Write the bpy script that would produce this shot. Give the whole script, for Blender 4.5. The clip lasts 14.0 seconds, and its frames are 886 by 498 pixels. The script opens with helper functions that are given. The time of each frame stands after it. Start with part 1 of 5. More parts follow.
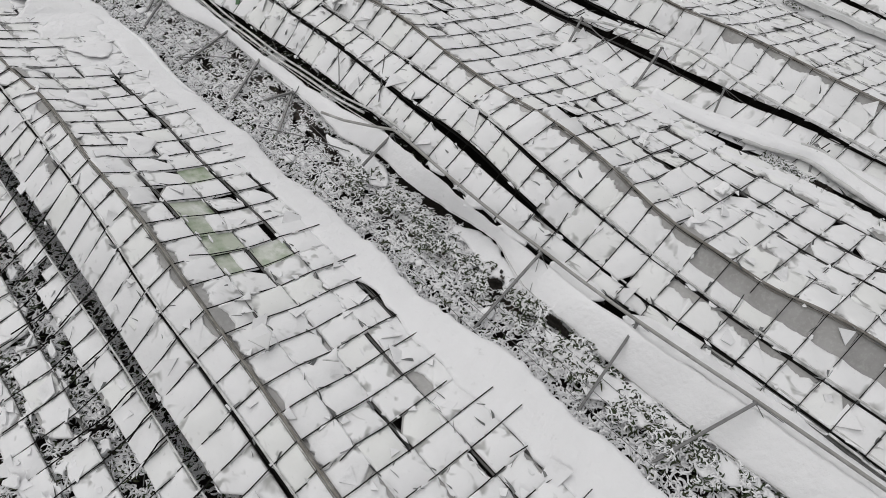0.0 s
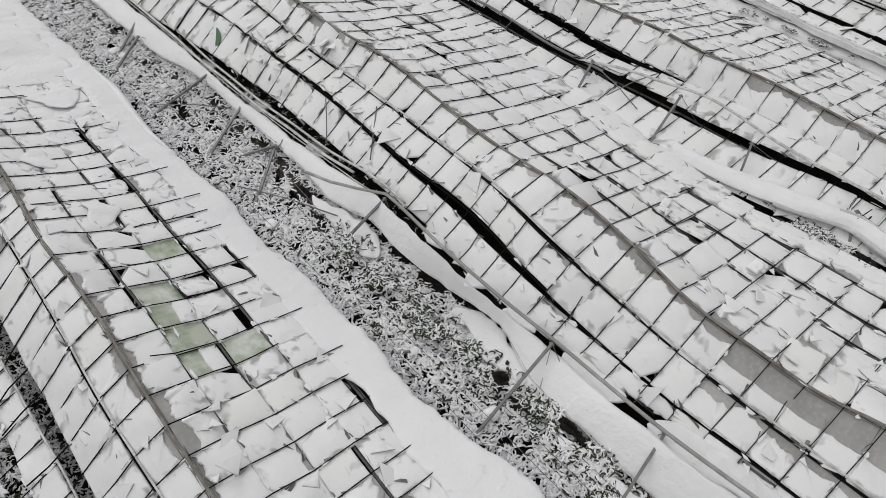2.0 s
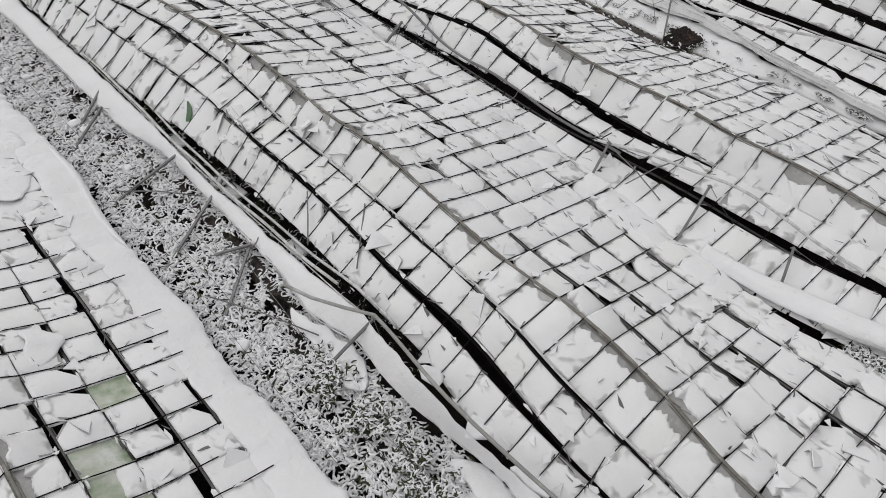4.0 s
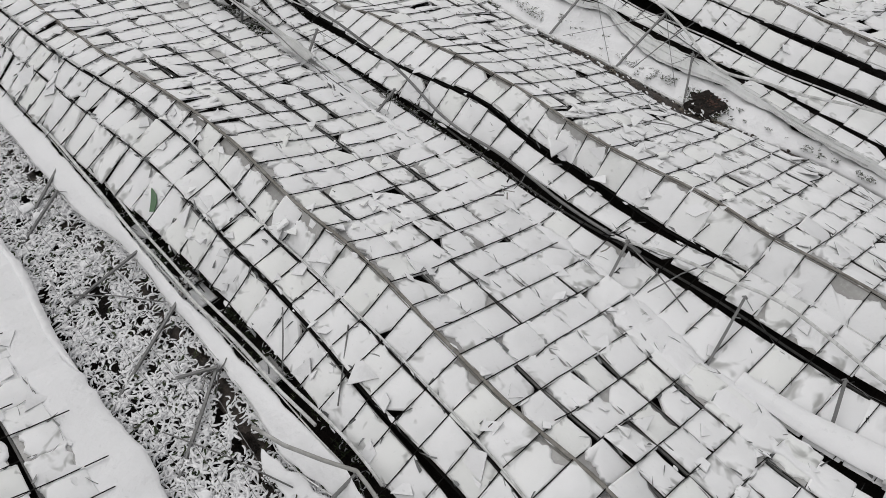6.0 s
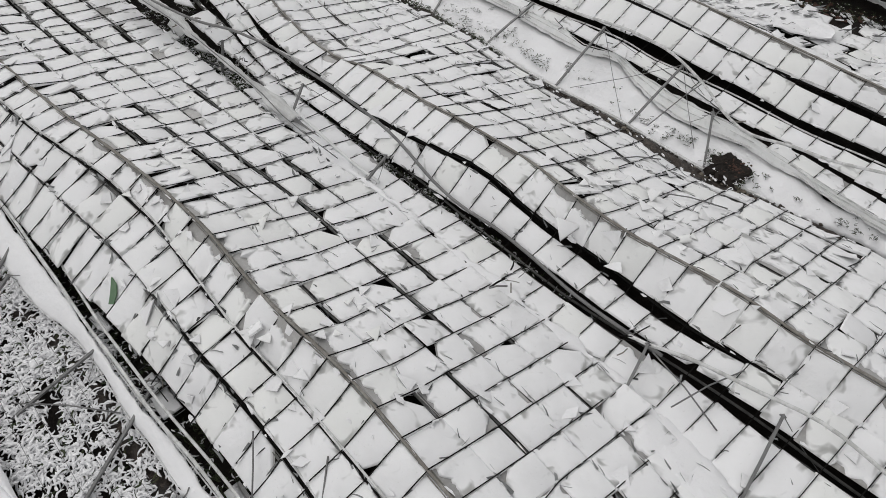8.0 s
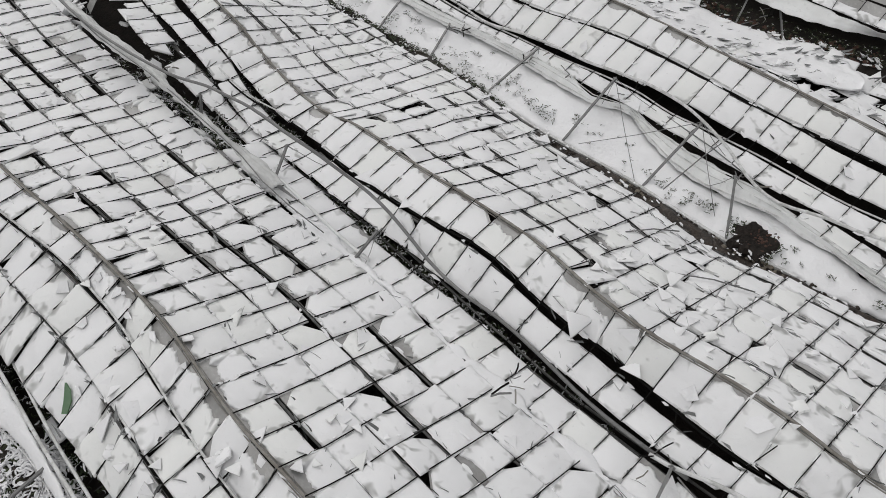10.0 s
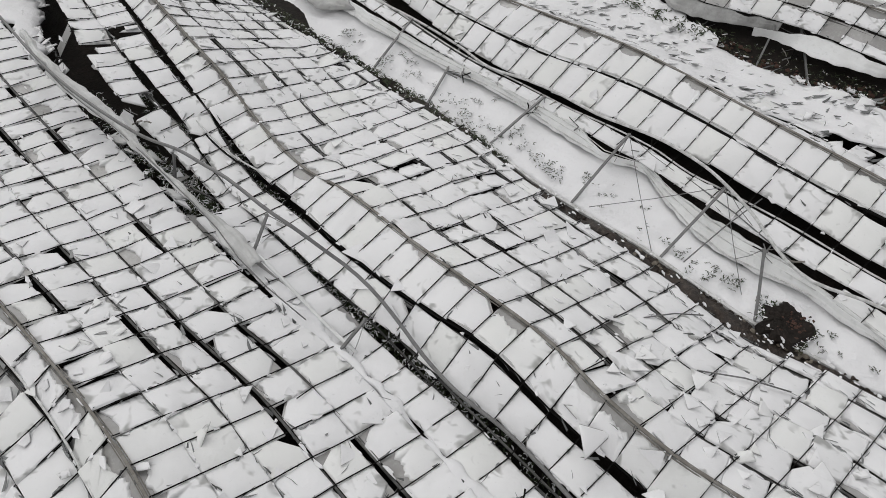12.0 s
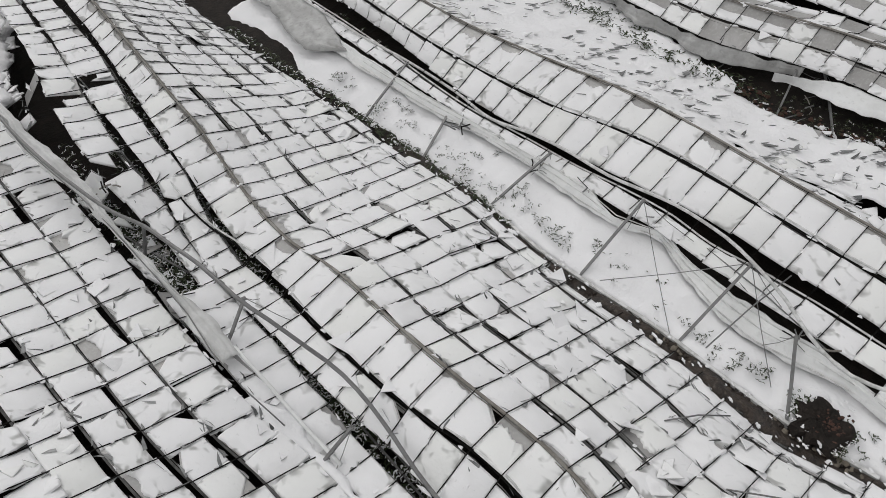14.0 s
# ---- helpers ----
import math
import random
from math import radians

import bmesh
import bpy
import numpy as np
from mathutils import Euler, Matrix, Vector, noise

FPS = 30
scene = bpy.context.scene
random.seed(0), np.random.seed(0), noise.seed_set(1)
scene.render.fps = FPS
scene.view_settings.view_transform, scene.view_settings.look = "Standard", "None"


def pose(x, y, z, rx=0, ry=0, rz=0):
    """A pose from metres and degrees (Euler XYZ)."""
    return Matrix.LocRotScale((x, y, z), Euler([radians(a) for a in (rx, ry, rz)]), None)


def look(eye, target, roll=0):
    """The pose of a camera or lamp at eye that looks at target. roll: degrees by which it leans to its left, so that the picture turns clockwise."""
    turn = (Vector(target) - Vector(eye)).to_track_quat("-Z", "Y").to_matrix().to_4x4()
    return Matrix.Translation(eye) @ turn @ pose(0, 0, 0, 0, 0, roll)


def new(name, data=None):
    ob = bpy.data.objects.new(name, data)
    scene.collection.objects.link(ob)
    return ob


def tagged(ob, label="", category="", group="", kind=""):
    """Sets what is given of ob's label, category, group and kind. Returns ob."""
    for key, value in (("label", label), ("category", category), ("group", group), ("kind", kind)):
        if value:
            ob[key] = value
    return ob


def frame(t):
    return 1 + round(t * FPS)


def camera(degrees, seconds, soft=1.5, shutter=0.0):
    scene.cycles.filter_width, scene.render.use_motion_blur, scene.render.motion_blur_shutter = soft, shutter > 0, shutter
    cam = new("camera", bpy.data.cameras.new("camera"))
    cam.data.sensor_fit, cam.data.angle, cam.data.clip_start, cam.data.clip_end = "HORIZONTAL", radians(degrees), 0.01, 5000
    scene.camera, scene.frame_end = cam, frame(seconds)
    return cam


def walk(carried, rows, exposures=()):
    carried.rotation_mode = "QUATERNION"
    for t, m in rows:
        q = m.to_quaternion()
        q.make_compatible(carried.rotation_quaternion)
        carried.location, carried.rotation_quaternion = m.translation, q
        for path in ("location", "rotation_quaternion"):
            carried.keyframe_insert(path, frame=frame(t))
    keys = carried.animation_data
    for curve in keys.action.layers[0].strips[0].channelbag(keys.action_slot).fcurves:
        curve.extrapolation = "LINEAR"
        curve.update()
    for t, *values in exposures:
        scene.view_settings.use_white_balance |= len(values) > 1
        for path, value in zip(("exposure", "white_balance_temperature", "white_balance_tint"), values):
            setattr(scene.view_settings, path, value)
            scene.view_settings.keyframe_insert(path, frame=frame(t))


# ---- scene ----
cam = camera(64.5, 14.0, soft=0.7)
METRES, EYE, TILT, LEAN, TURN = 16.12, 11.25, 0.0, 0.0, -39.8
ROWS = [
    (0.0, 0.0, 0.0, 0.0, -0.78, -50.06, 0.65),
    (0.5, 0.0007, 0.024, -0.0027, -0.84, -50.01, 0.68),
    (1.0, 0.0007, 0.0566, -0.007, -0.88, -49.93, 0.67),
    (1.5, 0.0015, 0.093, -0.0118, -0.9, -49.83, 0.67),
    (2.0, 0.0024, 0.1323, -0.0164, -0.93, -49.75, 0.66),
    (2.5, 0.0033, 0.1748, -0.0181, -0.94, -49.64, 0.63),
    (3.0, 0.0043, 0.2193, -0.018, -0.95, -49.57, 0.61),
    (5.5, 0.0128, 0.4408, -0.0214, -0.91, -49.2, 0.57),
    (6.0, 0.0149, 0.4797, -0.0214, -0.86, -49.11, 0.57),
    (6.5, 0.0165, 0.5165, -0.0221, -0.82, -48.98, 0.56),
    (7.0, 0.0181, 0.5516, -0.0248, -0.8, -48.88, 0.54),
    (7.5, 0.0202, 0.5858, -0.0263, -0.76, -48.8, 0.53),
    (8.0, 0.0214, 0.6189, -0.027, -0.77, -48.69, 0.48),
    (10.5, 0.0293, 0.7811, -0.03, -0.68, -48.32, 0.5),
    (11.0, 0.0307, 0.813, -0.0326, -0.65, -48.21, 0.49),
    (11.5, 0.0327, 0.8451, -0.0343, -0.63, -48.16, 0.51),
    (12.0, 0.0335, 0.8771, -0.036, -0.63, -48.05, 0.48),
    (12.5, 0.0359, 0.9077, -0.0372, -0.61, -47.97, 0.51),
    (13.0, 0.0369, 0.9384, -0.0369, -0.64, -47.88, 0.5),
    (13.5, 0.0382, 0.9662, -0.0376, -0.65, -47.77, 0.47),
    (14.0, 0.038, 0.9976, -0.0383, -0.65, -47.66, 0.44),
]
walk(cam, [(t, pose(0, 0, EYE, TILT, LEAN, TURN) @ pose(METRES * x, METRES * y, METRES * z, 90 + pitch, roll, yaw)) for t, x, y, z, yaw, pitch, roll in ROWS])

# ---- world and light: even overcast winter sky ----
world = bpy.data.worlds.new("overcast_sky")
scene.world = world
world.use_nodes = True
wn, wl = world.node_tree.nodes, world.node_tree.links
wn.clear()
sky = wn.new("ShaderNodeTexSky")
sky.sky_type, sky.sun_disc = "NISHITA", False
sky.sun_elevation, sky.sun_rotation = radians(48), radians(20)
sky.dust_density, sky.air_density = 4.0, 1.5
hsv = wn.new("ShaderNodeHueSaturation")
hsv.inputs["Saturation"].default_value = 0.10
bg = wn.new("ShaderNodeBackground")
bg.inputs["Strength"].default_value = 0.090
wout = wn.new("ShaderNodeOutputWorld")
wl.new(sky.outputs[0], hsv.inputs["Color"])
wl.new(hsv.outputs[0], bg.inputs[0])
wl.new(bg.outputs[0], wout.inputs[0])
sun_data = bpy.data.lights.new("sun", "SUN")
sun_data.energy, sun_data.angle, sun_data.color = 0.8, radians(60), (1.0, 0.985, 0.96)
sun = new("sun", sun_data)
sun.matrix_world = look((0, 0, 30), (25, 6, 0))
scene.view_settings.exposure = 0.0

rng = random.Random(11)


# ---- materials ----
def material(name, base, rough=0.7, metal=0.0, grain=(), bump=(), island=0.0, spec=None, pieces=0.0):
    """Procedural surface. grain: (scale, amount, colour) layers; bump: (scale, strength, distance) layers."""
    m = bpy.data.materials.new(name)
    m.use_nodes = True
    n, l = m.node_tree.nodes, m.node_tree.links
    b = n["Principled BSDF"]
    b.inputs["Roughness"].default_value, b.inputs["Metallic"].default_value = rough, metal
    if spec is not None:
        b.inputs["Specular IOR Level"].default_value = spec
    co = n.new("ShaderNodeNewGeometry")
    colour = n.new("ShaderNodeRGB")
    colour.outputs[0].default_value = (*base, 1)
    last = colour.outputs[0]
    for scale, amount, tint, lo, hi in grain:
        tex = n.new("ShaderNodeTexNoise")
        tex.inputs["Scale"].default_value, tex.inputs["Detail"].default_value = scale, 5
        tex.inputs["Roughness"].default_value = 0.6
        l.new(co.outputs["Position"], tex.inputs["Vector"])
        ramp = n.new("ShaderNodeMapRange")
        ramp.inputs["From Min"].default_value, ramp.inputs["From Max"].default_value = lo, hi
        ramp.inputs["To Max"].default_value = amount
        l.new(tex.outputs[0], ramp.inputs["Value"])
        mix = n.new("ShaderNodeMix")
        mix.data_type = "RGBA"
        l.new(ramp.outputs[0], mix.inputs["Factor"])
        l.new(last, mix.inputs["A"])
        mix.inputs["B"].default_value = (*tint, 1)
        last = mix.outputs["Result"]
    if island:
        geo = n.new("ShaderNodeObjectInfo")
        ran = n.new("ShaderNodeMapRange")
        ran.inputs["To Min"].default_value, ran.inputs["To Max"].default_value = 1 - island, 1 + island
        l.new(geo.outputs["Random"], ran.inputs["Value"])
        hs = n.new("ShaderNodeHueSaturation")
        l.new(ran.outputs[0], hs.inputs["Value"])
        l.new(last, hs.inputs["Color"])
        last = hs.outputs[0]
    if pieces:
        ran = n.new("ShaderNodeMapRange")
        ran.inputs["To Min"].default_value, ran.inputs["To Max"].default_value = 1.0, 1.0 + pieces
        l.new(co.outputs["Random Per Island"], ran.inputs["Value"])
        hs = n.new("ShaderNodeHueSaturation")
        l.new(ran.outputs[0], hs.inputs["Value"])
        l.new(last, hs.inputs["Color"])
        last = hs.outputs[0]
    l.new(last, b.inputs["Base Color"])
    normal = None
    for scale, strength, dist in bump:
        tex = n.new("ShaderNodeTexNoise")
        tex.inputs["Scale"].default_value, tex.inputs["Detail"].default_value = scale, 4
        l.new(co.outputs["Position"], tex.inputs["Vector"])
        bp = n.new("ShaderNodeBump")
        bp.inputs["Strength"].default_value, bp.inputs["Distance"].default_value = strength, dist
        l.new(tex.outputs[0], bp.inputs["Height"])
        if normal:
            l.new(normal, bp.inputs["Normal"])
        normal = bp.outputs[0]
    if normal:
        l.new(normal, b.inputs["Normal"])
    return m


SNOW = material("snow", (0.860, 0.857, 0.870), 0.75, grain=[(1.1, 0.16, (0.60, 0.60, 0.60), 0.42, 0.75), (2.2, 0.45, (0.45, 0.45, 0.45), 0.53, 0.80), (13, 0.3, (0.5, 0.5, 0.5), 0.62, 0.75)],
                bump=[(3.5, 0.6, 0.05), (9, 0.5, 0.025), (40, 0.3, 0.01)], island=0.035, spec=0.2)


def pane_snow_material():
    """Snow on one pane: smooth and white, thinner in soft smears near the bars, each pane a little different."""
    m = bpy.data.materials.new("snow_on_pane")
    m.use_nodes = True
    n, l = m.node_tree.nodes, m.node_tree.links
    b = n["Principled BSDF"]
    b.inputs["Roughness"].default_value, b.inputs["Specular IOR Level"].default_value = 0.8, 0.2

    def math_node(op, a, c=None, clamp=False):
        q = n.new("ShaderNodeMath")
        q.operation, q.use_clamp = op, clamp
        for k, v in enumerate((a, c)):
            if v is None:
                continue
            if isinstance(v, (int, float)):
                q.inputs[k].default_value = v
            else:
                l.new(v, q.inputs[k])
        return q.outputs[0]

    def ramp(v, lo, hi, top=1.0):
        q = n.new("ShaderNodeMapRange")
        q.interpolation_type = "SMOOTHSTEP"
        q.inputs["From Min"].default_value, q.inputs["From Max"].default_value, q.inputs["To Max"].default_value = lo, hi, top
        l.new(v, q.inputs["Value"])
        return q.outputs[0]

    def blend(fac, a, c):
        q = n.new("ShaderNodeMix")
        q.data_type = "RGBA"
        l.new(fac, q.inputs["Factor"])
        for key, v in (("A", a), ("B", c)):
            if isinstance(v, tuple):
                q.inputs[key].default_value = (*v, 1)
            else:
                l.new(v, q.inputs[key])
        return q.outputs["Result"]

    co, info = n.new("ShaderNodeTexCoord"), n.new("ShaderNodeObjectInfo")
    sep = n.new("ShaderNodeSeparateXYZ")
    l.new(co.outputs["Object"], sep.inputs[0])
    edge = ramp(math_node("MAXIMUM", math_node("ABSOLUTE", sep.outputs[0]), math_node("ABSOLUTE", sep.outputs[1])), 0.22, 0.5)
    own = n.new("ShaderNodeVectorMath")
    own.operation = "MULTIPLY_ADD"
    comb = n.new("ShaderNodeCombineXYZ")
    for k, f in enumerate((61.0, 37.0, 23.0)):
        l.new(math_node("MULTIPLY", info.outputs["Random"], f), comb.inputs[k])
    l.new(co.outputs["Object"], own.inputs[0])
    own.inputs[1].default_value = (0.6, 0.75, 1.0)
    l.new(comb.outputs[0], own.inputs[2])

    def cloud(scale, detail, twist):
        q = n.new("ShaderNodeTexNoise")
        q.inputs["Scale"].default_value, q.inputs["Detail"].default_value, q.inputs["Distortion"].default_value = scale, detail, twist
        l.new(own.outputs[0], q.inputs["Vector"])
        return q.outputs[0]

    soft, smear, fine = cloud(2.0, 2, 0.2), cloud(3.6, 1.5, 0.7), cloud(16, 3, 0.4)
    second = math_node("FRACT", math_node("MULTIPLY", info.outputs["Random"], 17.3))
    third = math_node("FRACT", math_node("MULTIPLY", info.outputs["Random"], 91.7))
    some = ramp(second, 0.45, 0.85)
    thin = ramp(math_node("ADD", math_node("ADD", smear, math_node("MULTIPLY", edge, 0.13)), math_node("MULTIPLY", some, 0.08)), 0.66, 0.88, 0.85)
    colour = blend(ramp(soft, 0.45, 0.72, 0.22), (0.868, 0.866, 0.876), (0.68, 0.68, 0.685))
    colour = blend(ramp(third, 0.6, 1.0, 0.45), colour, (0.83, 0.84, 0.80))
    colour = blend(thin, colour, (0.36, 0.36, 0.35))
    colour = blend(ramp(fine, 0.66, 0.78, 0.25), colour, (0.5, 0.5, 0.5))
    l.new(colour, b.inputs["Base Color"])
    geo = n.new("ShaderNodeNewGeometry")
    last = None
    for scale, strength, dist in ((3.5, 0.45, 0.05), (12, 0.35, 0.02), (45, 0.25, 0.008)):
        q, bp = n.new("ShaderNodeTexNoise"), n.new("ShaderNodeBump")
        q.inputs["Scale"].default_value, q.inputs["Detail"].default_value = scale, 3
        l.new(geo.outputs["Position"], q.inputs["Vector"])
        bp.inputs["Strength"].default_value, bp.inputs["Distance"].default_value = strength, dist
        l.new(q.outputs[0], bp.inputs["Height"])
        if last:
            l.new(last, bp.inputs["Normal"])
        last = bp.outputs[0]
    l.new(last, b.inputs["Normal"])
    return m


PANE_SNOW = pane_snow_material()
SNOW_SOFT = material("drifted_snow", (0.870, 0.867, 0.880), 0.8, grain=[(0.8, 0.12, (0.66, 0.66, 0.65), 0.5, 0.75), (4.5, 0.35, (0.48, 0.48, 0.48), 0.64, 0.76)],
                     bump=[(3, 0.6, 0.06), (9, 0.6, 0.035), (45, 0.4, 0.012)], spec=0.2)
LEAF_SNOW = material("snow_on_leaves", (0.885, 0.88, 0.893), 0.8, bump=[(30, 0.3, 0.01)], spec=0.2)
SNOWY_STEEL = material("snow_dusted_steel", (0.50, 0.50, 0.49), 0.6, grain=[(5, 0.8, (0.76, 0.76, 0.76), 0.42, 0.58), (14, 0.6, (0.22, 0.21, 0.20), 0.58, 0.72)])
GLASS = material("whitewashed_glass", (0.39, 0.383, 0.378), 0.28, grain=[(2.0, 0.6, (0.25, 0.24, 0.225), 0.4, 0.7), (14, 0.5, (0.55, 0.55, 0.54), 0.5, 0.75)],
                 island=0.15)
SHARD = material("shard_glass", (0.05, 0.052, 0.052), 0.25, grain=[(8, 0.5, (0.10, 0.10, 0.10), 0.4, 0.7)], pieces=3.6)
GREEN_GLASS = material("algae_stained_glass", (0.47, 0.505, 0.42), 0.35, grain=[(1.4, 0.85, (0.70, 0.71, 0.68), 0.48, 0.66), (2.2, 0.9, (0.20, 0.275, 0.15), 0.47, 0.68), (9, 0.3, (0.36, 0.36, 0.32), 0.52, 0.75)])
DEEP_GREEN = material("deep_green_glass", (0.085, 0.17, 0.085), 0.25, grain=[(5, 0.5, (0.16, 0.26, 0.15), 0.45, 0.7)])
BAR = material("glazing_bar_steel", (0.009, 0.0085, 0.008), 0.8, 0.0, grain=[(30, 0.4, (0.03, 0.026, 0.022), 0.5, 0.7)], spec=0.1)
STEEL = material("galvanised_steel", (0.20, 0.20, 0.20), 0.5, 0.35, grain=[(12, 0.6, (0.11, 0.105, 0.10), 0.45, 0.7), (3, 0.4, (0.32, 0.32, 0.31), 0.5, 0.7)])
PALE_STEEL = material("pale_dull_steel", (0.33, 0.325, 0.31), 0.55, 0.1, grain=[(6, 0.6, (0.22, 0.21, 0.20), 0.45, 0.7), (2.5, 0.6, (0.55, 0.55, 0.54), 0.52, 0.7)])
RAIL = material("dull_dark_steel", (0.13, 0.128, 0.124), 0.6, 0.2, grain=[(9, 0.6, (0.03, 0.03, 0.03), 0.45, 0.7)])
RIDGE = material("weathered_ridge_beam", (0.20, 0.185, 0.165), 0.75, grain=[(4, 0.8, (0.33, 0.32, 0.30), 0.45, 0.65), (25, 0.5, (0.09, 0.08, 0.07), 0.5, 0.7)],
                 bump=[(40, 0.4, 0.005)])
SHEET = material("dull_plastic_sheet", (0.29, 0.29, 0.285), 0.4, grain=[(1.5, 0.7, (0.48, 0.48, 0.48), 0.45, 0.65), (7, 0.5, (0.18, 0.18, 0.17), 0.5, 0.7)], bump=[(5, 0.5, 0.04)])
SOIL = material("dark_wet_soil", (0.021, 0.018, 0.016), 0.85, grain=[(3, 0.8, (0.036, 0.028, 0.024), 0.45, 0.7), (25, 0.6, (0.011, 0.010, 0.009), 0.5, 0.7)],
                bump=[(12, 0.8, 0.05), (60, 0.6, 0.02)], spec=0.15)
# the clay's darkest mottling also paints in black shadows between clods
CLAY = material("brown_clay", (0.040, 0.027, 0.019), 0.55, grain=[(5, 0.9, (0.014, 0.011, 0.009), 0.40, 0.60), (11, 0.6, (0.13, 0.105, 0.08), 0.58, 0.70)], bump=[(14, 0.9, 0.06), (45, 0.6, 0.02)])
STONE = material("pale_rubble", (0.20, 0.175, 0.14), 0.85, grain=[(9, 0.7, (0.09, 0.075, 0.06), 0.45, 0.65)], bump=[(25, 0.5, 0.02)])
LITTER = material("red_brown_litter", (0.07, 0.03, 0.02), 0.8, grain=[(20, 0.7, (0.03, 0.02, 0.015), 0.45, 0.65)], bump=[(30, 0.5, 0.02)])
LEAF = material("dark_green_leaf", (0.035, 0.050, 0.022), 0.5, grain=[(6, 0.7, (0.05, 0.04, 0.02), 0.45, 0.7)], spec=0.25)
GREY_CLOTH = material("grey_screen_cloth", (0.56, 0.56, 0.555), 0.7, grain=[(1.3, 0.7, (0.80, 0.80, 0.80), 0.45, 0.65), (6, 0.4, (0.34, 0.34, 0.33), 0.55, 0.75)], bump=[(9, 0.5, 0.03)])
CLOTH = material("snowy_screen_cloth", (0.74, 0.745, 0.74), 0.8, grain=[(1.6, 0.55, (0.84, 0.845, 0.85), 0.42, 0.6), (8, 0.35, (0.40, 0.40, 0.39), 0.55, 0.75)],
                 bump=[(9, 0.5, 0.03)])


# ---- mesh helpers ----
def mesh_object(name, verts, faces, mats, parent=None, smooth=False, index=None):
    me = bpy.data.meshes.new(name)
    me.from_pydata([tuple(v) for v in verts], [], faces)
    for m in mats:
        me.materials.append(m)
    if index is not None:
        me.polygons.foreach_set("material_index", index)
    if smooth:
        me.polygons.foreach_set("use_smooth", [True] * len(me.polygons))
    ob = new(name, me)
    if parent:
        ob.parent = parent
    return ob


def group_thing(name, label, category, group=""):
    return tagged(new(name), label, category, group)


def tube_data(points, r, sides=6):
    """Verts and faces of a tube along points."""
    pts = [Vector(p) for p in points]
    verts, faces = [], []
    for i, p in enumerate(pts):
        d = (pts[min(i + 1, len(pts) - 1)] - pts[max(i - 1, 0)]).normalized()
        side = d.cross(Vector((0, 0, 1)))
        side = side.normalized() if side.length > 1e-4 else Vector((1, 0, 0))
        up = side.cross(d)
        rr = r[i] if isinstance(r, (list, tuple)) else r
        for k in range(sides):
            a = 2 * math.pi * (k + 0.5) / sides
            verts.append(p + side * math.cos(a) * rr + up * math.sin(a) * rr)
    for i in range(len(pts) - 1):
        for k in range(sides):
            a, b = i * sides + k, i * sides + (k + 1) % sides
            faces.append((a, b, b + sides, a + sides))
    faces.append(tuple(range(sides - 1, -1, -1)))
    faces.append(tuple(range((len(pts) - 1) * sides, len(pts) * sides)))
    return verts, faces


def tube(name, points, r, mat, parent=None, sides=6):
    v, f = tube_data(points, r, sides)
    return mesh_object(name, v, f, [mat], parent, smooth=sides > 4)


class Line:
    """A line of the wreck that runs along y: x and z as smooth functions of y."""

    def __init__(self, *rows):
        a = np.array(rows, float)
        self.y, self.v = a[:, 0], a[:, 1:]
        self.t = np.gradient(self.v, self.y, axis=0)

    def at(self, y):
        y = min(max(y, self.y[0]), self.y[-1])
        i = min(max(int(np.searchsorted(self.y, y)) - 1, 0), len(self.y) - 2)
        h = self.y[i + 1] - self.y[i]
        s = (y - self.y[i]) / h
        a = (2 * s**3 - 3 * s**2 + 1) * self.v[i] + (s**3 - 2 * s**2 + s) * h * self.t[i]
        b = (3 * s**2 - 2 * s**3) * self.v[i + 1] + (s**3 - s**2) * h * self.t[i + 1]
        return a + b

    def p(self, y, lift=0.0):
        x, z = self.at(y)
        return Vector((x, y, z + lift))


def wob(y, seed, size=1.0):
    """Smooth noise along y, about -1 to 1."""
    return 2 * noise.noise(Vector((seed * 7.31, y * size, seed * 1.7)))


# ---- the lines of the wreck: (y, x, z) ----
ridge_a = Line((0, 1.15, 0.9), (4, 1.2, 1.2), (6.3, 1.28, 1.4), (8.4, 1.29, 1.75), (10, 1.33, 1.9), (12.2, 1.26, 1.94), (15, 1.31, 1.75), (17.2, 1.12, 1.7), (26, 0.9, 1.6))
purlin_a = Line((0, 0.7, 0.7), (6, 0.75, 1.2), (9, 0.72, 1.56), (10.6, 0.78, 1.7), (14, 0.78, 1.68), (26, 0.5, 1.5))
low_a = Line((0, -0.1, 0.5), (7, -0.02, 0.9), (10.6, 0.05, 1.08), (13, 0.03, 1.2), (26, -0.2, 1.1))
eave_a = Line((0, 4.7, 0.9), (2.7, 4.66, 0.9), (4.7, 4.62, 0.85), (7, 4.68, 0.67), (10.7, 4.62, 0.5), (13.3, 4.5, 0.48), (15.5, 4.35, 0.5), (17.5, 4.45, 0.48), (20, 4.35, 0.42), (26, 3.8, 0.4))
pipe_b = Line((-2, 7.5, 0.8), (0.9, 7.2, 0.88), (3.1, 6.93, 0.95), (4.9, 7.0, 0.7), (6.3, 6.86, 0.8), (7.7, 6.7, 1.05), (9.9, 6.85, 0.89), (12.7, 6.75, 0.56), (14.9, 6.58, 0.56), (19.2, 6.43, 0.64), (22, 6.3, 0.6), (28, 6.0, 0.5))
